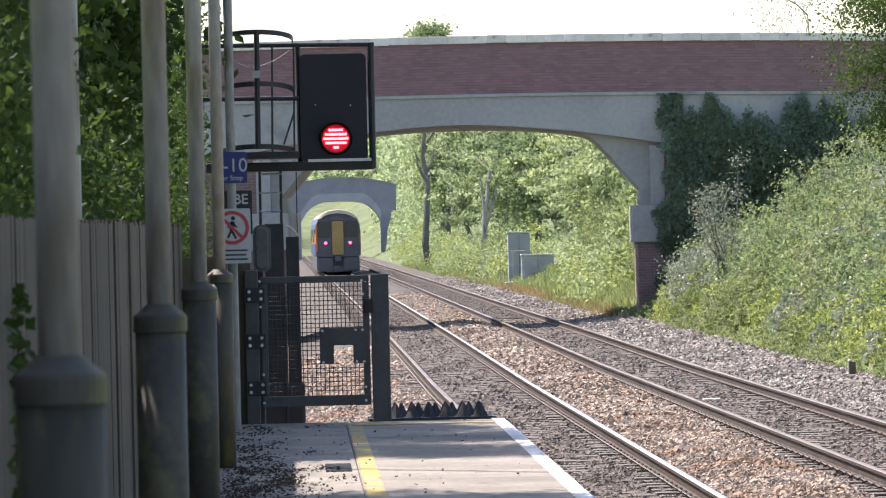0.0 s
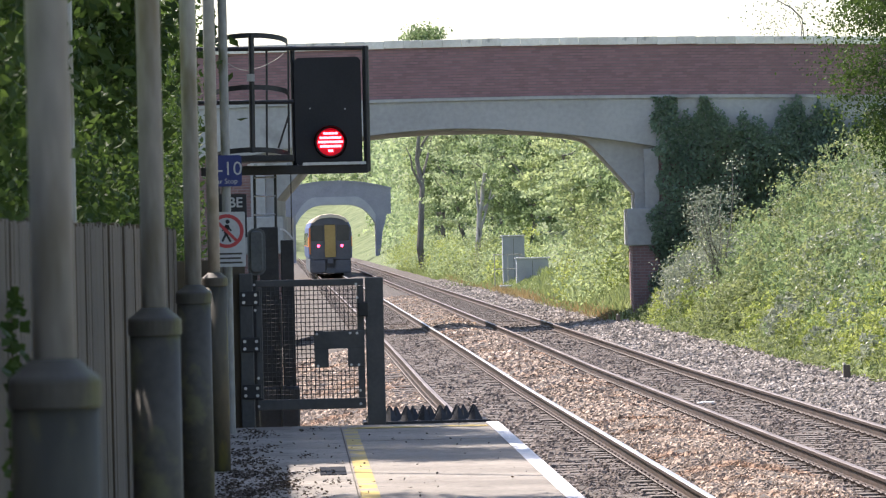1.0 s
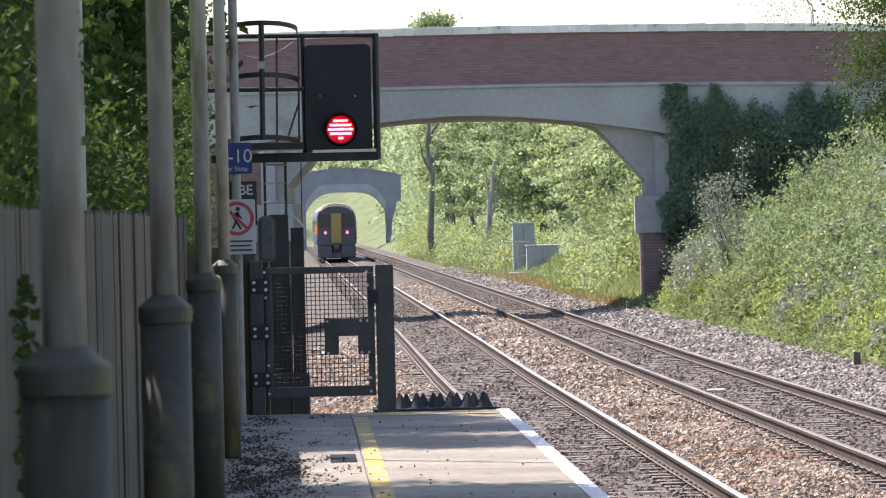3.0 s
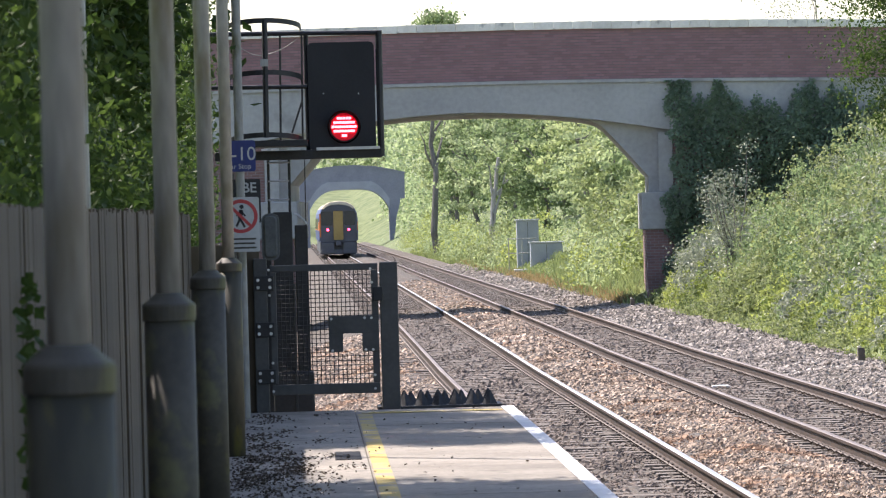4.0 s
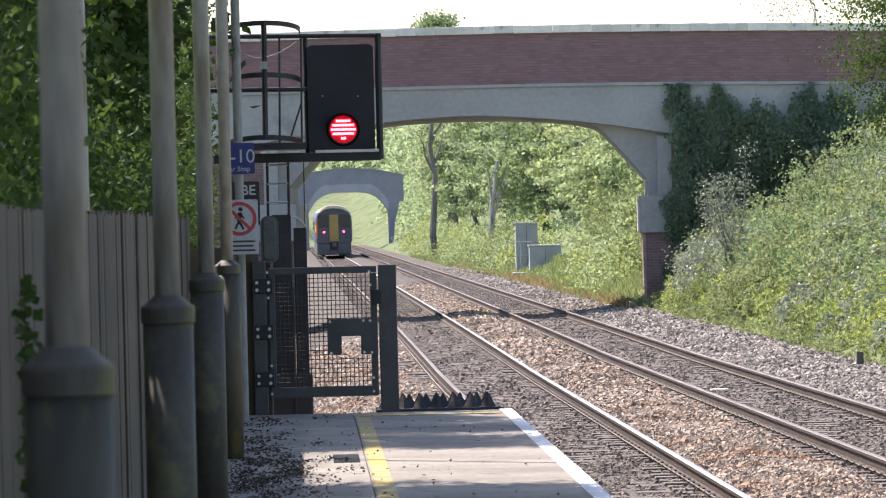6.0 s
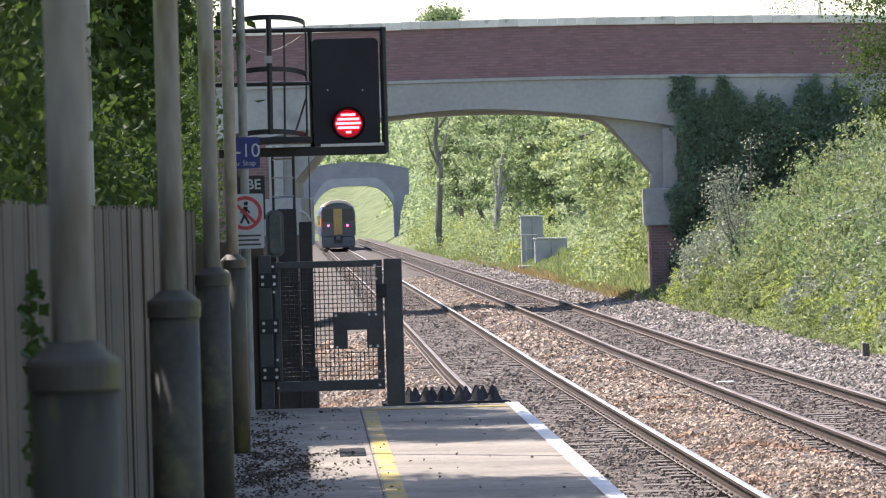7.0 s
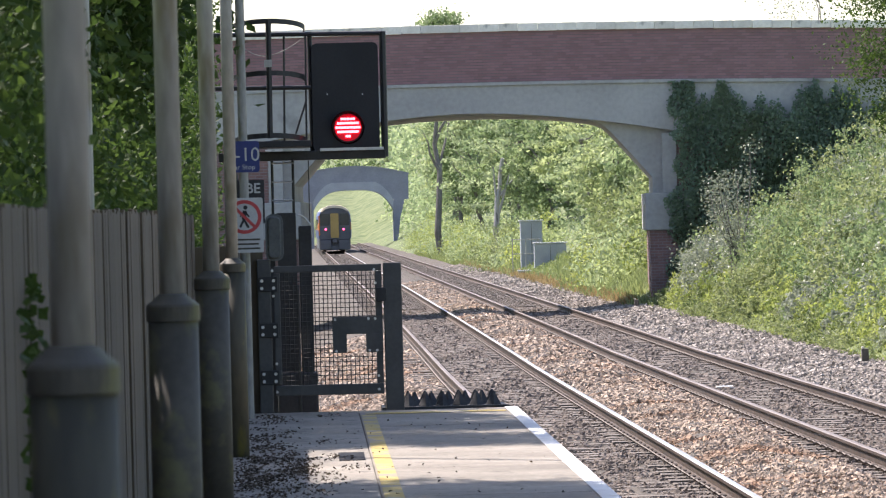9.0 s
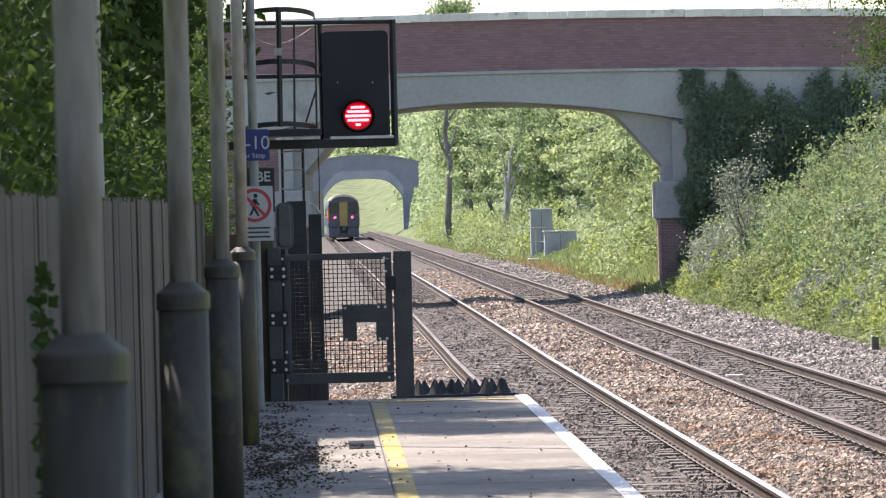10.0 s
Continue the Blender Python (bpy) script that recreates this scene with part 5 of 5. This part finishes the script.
ip = np.stack([ix, B_Y - 0.1 - (ix - 4.48) * 0.0437 - np.minimum(np.abs(rng.normal(0, 1, n)), 1.7) * np.clip(bulge, 0.06, 1) * np.clip((6.6 - iz) / 2.2, 0.35, 1) * 0.62, iz], 1)[keep]
thicket("ivy", ip, 0.085, L_IVY, "thick dark ivy covering the bridge's wing wall", "ivy", 0.8)

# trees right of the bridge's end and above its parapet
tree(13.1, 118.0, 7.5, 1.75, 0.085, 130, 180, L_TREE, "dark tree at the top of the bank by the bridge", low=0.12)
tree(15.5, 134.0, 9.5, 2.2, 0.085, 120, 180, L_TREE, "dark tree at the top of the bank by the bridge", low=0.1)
tree(8.6, 362.0, 15.7, 2.0, 0.26, 60, 90, L_WOOD_DARK, "slender tree whose crown shows above the bridge parapet", low=0.72)
tree(15.7, 172.0, 7.2, 1.9, 0.08, 14, 170, L_SILVER, "thin pale tree with sparse leaves above the bridge parapet", low=0.3, trunk_r=0.06, tuft=0.1)

# woodland past the bridge
k = 0
for x, y, h, s in ((11.2, 172, 4.0, 1.5), (11.6, 182, 5.5, 1.8), (12.4, 196, 6.5, 2.2), (11.4, 205, 5.0, 1.9), (13.2, 214, 8.5, 2.6), (11.6, 222, 5.2, 1.9), (12.8, 250, 10.0, 2.6), (11.2, 262, 9.5, 2.2),
                   (10.8, 285, 11.0, 2.6), (13.5, 290, 13.0, 3.2), (11.2, 310, 11.5, 2.7), (10.4, 335, 10.5, 2.6), (12.8, 345, 13.0, 3.2), (10.2, 365, 12.0, 2.7), (10.6, 400, 11.5, 2.9),
                   (11.6, 440, 12.0, 3.0), (13.5, 480, 12.0, 3.2), (14.5, 520, 11.5, 3.0), (15.5, 235, 11.0, 3.2), (16.5, 270, 13.0, 3.6), (16.0, 320, 14.0, 3.8), (15.0, 390, 14.0, 4.0), (14.0, 460, 14.0, 4.0),
                   (-6.5, 180, 9.0, 3.0), (-7.0, 205, 11.0, 3.5), (-6.0, 240, 11.0, 3.5), (-6.5, 285, 12.0, 4.0), (-6.0, 340, 12.0, 4.0), (-6.5, 400, 12.0, 4.0), (-6.5, 470, 12.0, 4.0), (-7.0, 530, 12.0, 4.0)):
    h = min(h, 1.9 + 0.0262 * y - float(land(x, y)))
    k += 1
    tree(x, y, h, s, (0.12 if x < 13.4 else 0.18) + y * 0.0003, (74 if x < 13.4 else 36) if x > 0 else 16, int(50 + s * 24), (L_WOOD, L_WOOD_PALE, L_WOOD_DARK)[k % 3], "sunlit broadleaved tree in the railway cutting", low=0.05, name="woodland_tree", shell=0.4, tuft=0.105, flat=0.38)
for x, y, h, ang, r in ((8.8, 262, 5.1, 0.11, 0.17),):
    tk = tagged(new("bare_trunk"), "pale bare tree trunk standing out of the undergrowth", "tree")
    z0 = float(land(x, y))
    bm = bmesh.new()
    limb(bm, (x - ang * h * 0.5, y, z0 - 0.2), (x + ang * h * 0.6, y, z0 + h), r, r * 0.5, 9, 8, 0.03)
    part("trunk", bm, M_PALEBARK, tk)
    for sx, sz, ex, ez in ((-0.1, 0.34, 0.62, 0.86), (0.06, 0.5, -0.12, 0.92), (0.2, 0.66, 0.75, 0.8)):
        bm = bmesh.new()
        limb(bm, (x + sx, y, z0 + h * sz), (x + ex, y - 0.1, z0 + h * ez), 0.085, 0.03, 7, 7, 0.03)
        part("fork", bm, M_PALEBARK, tk)
pts = [mound(8.75 + rng.normal(0, 0.35), 257 + rng.normal(0, 1.5), 0.8, 1.1, 2.0, 34, 30, 0.12, 0.2) for k in range(5)]
for k in range(46):
    y = rng.uniform(166, 222)
    x = rng.uniform(9.9, 12.0)
    s = rng.uniform(0.9, 1.6)
    if x / y * 1e4 > 540:
        pts.append(mound(x, y, s, s * 1.4, s * 1.7, 34, 36, s * 0.11, 0.2))
thicket("bushes", np.concatenate(pts), 0.11, L_BUSH, "pale green bushes on the bank past the bridge", "scrub")
pts = []
for k in range(85):
    x, y = rng.uniform(9.8, 13.0), rng.uniform(88, 146)
    z = float(land(x, y)) + rng.uniform(0.5, 1.0)
    h = rng.uniform(0.5, 1.1)
    u = rng.uniform(0, 1, 60)
    lean = rng.normal(0, 0.25, 2)
    pts.append(np.stack([x + lean[0] * u * h, y + lean[1] * u * h, z + u * h], 1) + rng.normal(0, 1, (60, 3)) * (0.09 * (1.2 - u))[:, None])
thicket("bramble_shoots", np.concatenate(pts), 0.09, L_SCRUB, "upright leafy shoots standing out of the scrub", "scrub")
for j, m in enumerate((L_WOOD, L_WOOD_PALE, L_GRASS)):
    pts = []
    for k in range(60):
        y = rng.uniform(165, 470)
        x = rng.uniform(9.2, 11.5) + float(bend(y))
        s = rng.uniform(0.5, 1.1) * (1 + y / 900)
        if 340 < x / y * 1e4 < 510 and y < 246:      # the cabinets stand clear
            continue
        pts.append(mound(x, y, s, s * 1.5, s * 1.2, 22, 40, 0.2, 0.1))
    thicket("undergrowth", np.concatenate(pts), 0.14, m, "bright green undergrowth beside the line past the bridge", "scrub")
n = 26000
gy0 = rng.uniform(150, 420, n)
gx0 = rng.uniform(8.5, 10.6, n) + bend(gy0)
clear = ~((gx0 / gy0 > 0.036) & (gx0 / gy0 < 0.0442) & (gy0 < 240))
trodden = np.stack([gx0[~clear], gy0[~clear], land(gx0, gy0)[~clear] - 0.02], 1)
v, f = blades(np.repeat(trodden, 3, 0) + rng.normal(0, 0.12, (3 * len(trodden), 3)) * (1, 1, 0), 0.1, 0.02)
tagged(raw("short_grass", v, f, L_BUSH), "short trodden grass before the lineside cabinets", "grass", kind="stuff")
gx0, gy0 = gx0[clear], gy0[clear]
v, f = blades(np.stack([gx0, gy0, land(gx0, gy0) - 0.02], 1), 0.34, 0.025)
tagged(raw("long_grass", v, f, L_BUSH), "long grass along the far track past the bridge", "grass", kind="stuff")
n = 8000
gy0 = 153 + 150 * rng.uniform(0, 1, n) ** 1.6
gx0 = rng.normal(8.62, 0.16, n) + bend(gy0)
v, f = blades(np.stack([gx0, gy0, land(gx0, gy0) + 0.06], 1), 0.2, 0.02)
tagged(raw("dry_grass", v, f, L_DRY), "dry brown grass at the ballast's edge", "grass", kind="stuff")
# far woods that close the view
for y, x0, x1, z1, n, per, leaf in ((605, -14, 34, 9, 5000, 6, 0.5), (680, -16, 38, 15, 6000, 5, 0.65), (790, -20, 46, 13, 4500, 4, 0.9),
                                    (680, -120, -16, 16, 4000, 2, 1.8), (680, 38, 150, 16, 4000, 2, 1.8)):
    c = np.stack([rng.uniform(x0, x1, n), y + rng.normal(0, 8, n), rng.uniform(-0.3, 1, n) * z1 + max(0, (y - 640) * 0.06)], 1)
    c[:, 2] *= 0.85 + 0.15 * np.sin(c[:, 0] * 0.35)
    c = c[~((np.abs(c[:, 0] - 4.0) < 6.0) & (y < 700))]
    # the haze here is only the pale leaf colour
    thicket("far_woods", np.repeat(c, per, 0) + rng.normal(0, 0.7, (len(c) * per, 3)), leaf, L_FAR, "distant woodland closing the cutting, haze put into its colour", "woodland")

# litter on the platform
cy = np.concatenate([rng.uniform(29, 45.5, 30), rng.normal(34.8, 2.0, 60)])
cx = -0.42 + np.abs(rng.normal(0, 0.24, 90))
n = 90 * 36
ly0 = np.repeat(cy, 36) + rng.normal(0, 0.28, n)
lx0 = np.maximum(np.repeat(cx, 36) + rng.normal(0, 0.06, n), -0.8)
lx0 = np.concatenate([lx0, rng.uniform(-0.4, 1.5, 150)])
ly0 = np.concatenate([ly0, rng.uniform(29, 45.5, 150)])
n = len(lx0)
lp0 = np.stack([lx0, ly0, np.full(n, PLAT + 0.012)], 1)
v, f = leaf_quads(lp0, 0.03)
v[:, 2] = PLAT + 0.006 + np.clip((v[:, 2] - PLAT - 0.012) * 0.5 + 0.008, 0, 0.03)
tagged(raw("leaf_litter", v, f, M_LITTER), "dark dry leaves and twigs drifted along the platform", "litter", kind="stuff")

scrap = tagged(part("paper_scrap", boxed(6.03, 84.0, -0.19, 6.3, 84.4, -0.152, bevel=0.008), M_WHITE), "pale scrap of litter lying between the rails", "litter")


tr = np.random.default_rng(31)
n = 420
ft = np.stack([0.10 + np.abs(tr.normal(0, 0.10, n)), 46.35 + tr.uniform(0, 0.5, n), np.full(n, PLAT - 0.16)], 1)
v, f = blades(ft, 0.12, 0.004)
tagged(raw("dry_grass", v, f, L_DRY), "tuft of dry straw at the gate's foot", "grass", kind="stuff")
twigs = tagged(new("fallen_twigs"), "dark bare twigs lying on the ramp behind the gate", "twigs")
for k in range(16):
    ty = 46.6 + tr.uniform(0, 6.5)
    tx, tz, ta = tr.uniform(-0.2, 0.55), PLAT - 0.1 - 1.115 * (ty - END) / 8 + 0.02, tr.normal(0, 0.5)
    bm = bmesh.new()
    limb(bm, (tx - 0.3 * math.cos(ta), ty - 0.3 * math.sin(ta), tz), (tx + 0.3 * math.cos(ta), ty + 0.3 * math.sin(ta), tz + tr.uniform(0, 0.12)), 0.012, 0.004, 6, 5, 0.1)
    part("twig", bm, M_BARK, twigs)

cover = tagged(new("slate_plate"), "flat dark slate-grey plate on the paving", "cover")
# thin dark matt plate laid on the paving
part("plate", boxed(0.165, 36.2, PLAT + 0.0015, 0.335, 37.4, PLAT + 0.007, bevel=0.002), M_SLATE, cover)

# ---- bricks of the road bridge's parapet ----
brick_rng = np.random.default_rng(5)
BR_W, BR_H = 0.2255, 0.0768
brick_mesh = bpy.data.meshes.new("brick")
bb = boxed(0.003, -0.012, 0.007, BR_W - 0.003, 0.02, BR_H - 0.007)
bb.to_mesh(brick_mesh)
brick_v = np.array([v.co[:] for v in bb.verts])
brick_f = np.array([[v.index for v in f.verts] for f in bb.faces])
bb.free()
brick_mesh.materials.append(M_BRICKS)
rest = []
for row in range(18):
    for k in range(-31, 52):
        bx = k * BR_W + (BR_W / 2 if row % 2 else 0.0)
        at = (bx, 0.04 + float(brick_rng.normal(0, 0.0015)), 6.094 + row * BR_H + hump(bx + BR_W / 2))
        if 15 <= k < 31:
            link("brick", brick_mesh, None, parapet_wall).matrix_basis = pose(*at)
        else:
            rest.append(at)
rv = (brick_v[None] + np.array(rest)[:, None]).reshape(-1, 3)
rf = (brick_f[None] + 8 * np.arange(len(rest))[:, None, None]).reshape(-1, 4)
tagged(raw("brick_courses", rv, rf, M_BRICKS_ROW, parapet_wall, "weathered red brick courses, paled for haze"), kind="stuff")


def motions():
    rows = []
    for k in range(11):
        y = 331.0 + 13.9 * k
        x = float(near_track(y + 11))
        dx = float(near_track(y + 20) - near_track(y)) / 20
        rows.append((k * 1.0, pose(x - dx * 11, y, 0, 0, 0, -math.degrees(math.atan(dx)))))
    walk(train, rows)


motions()
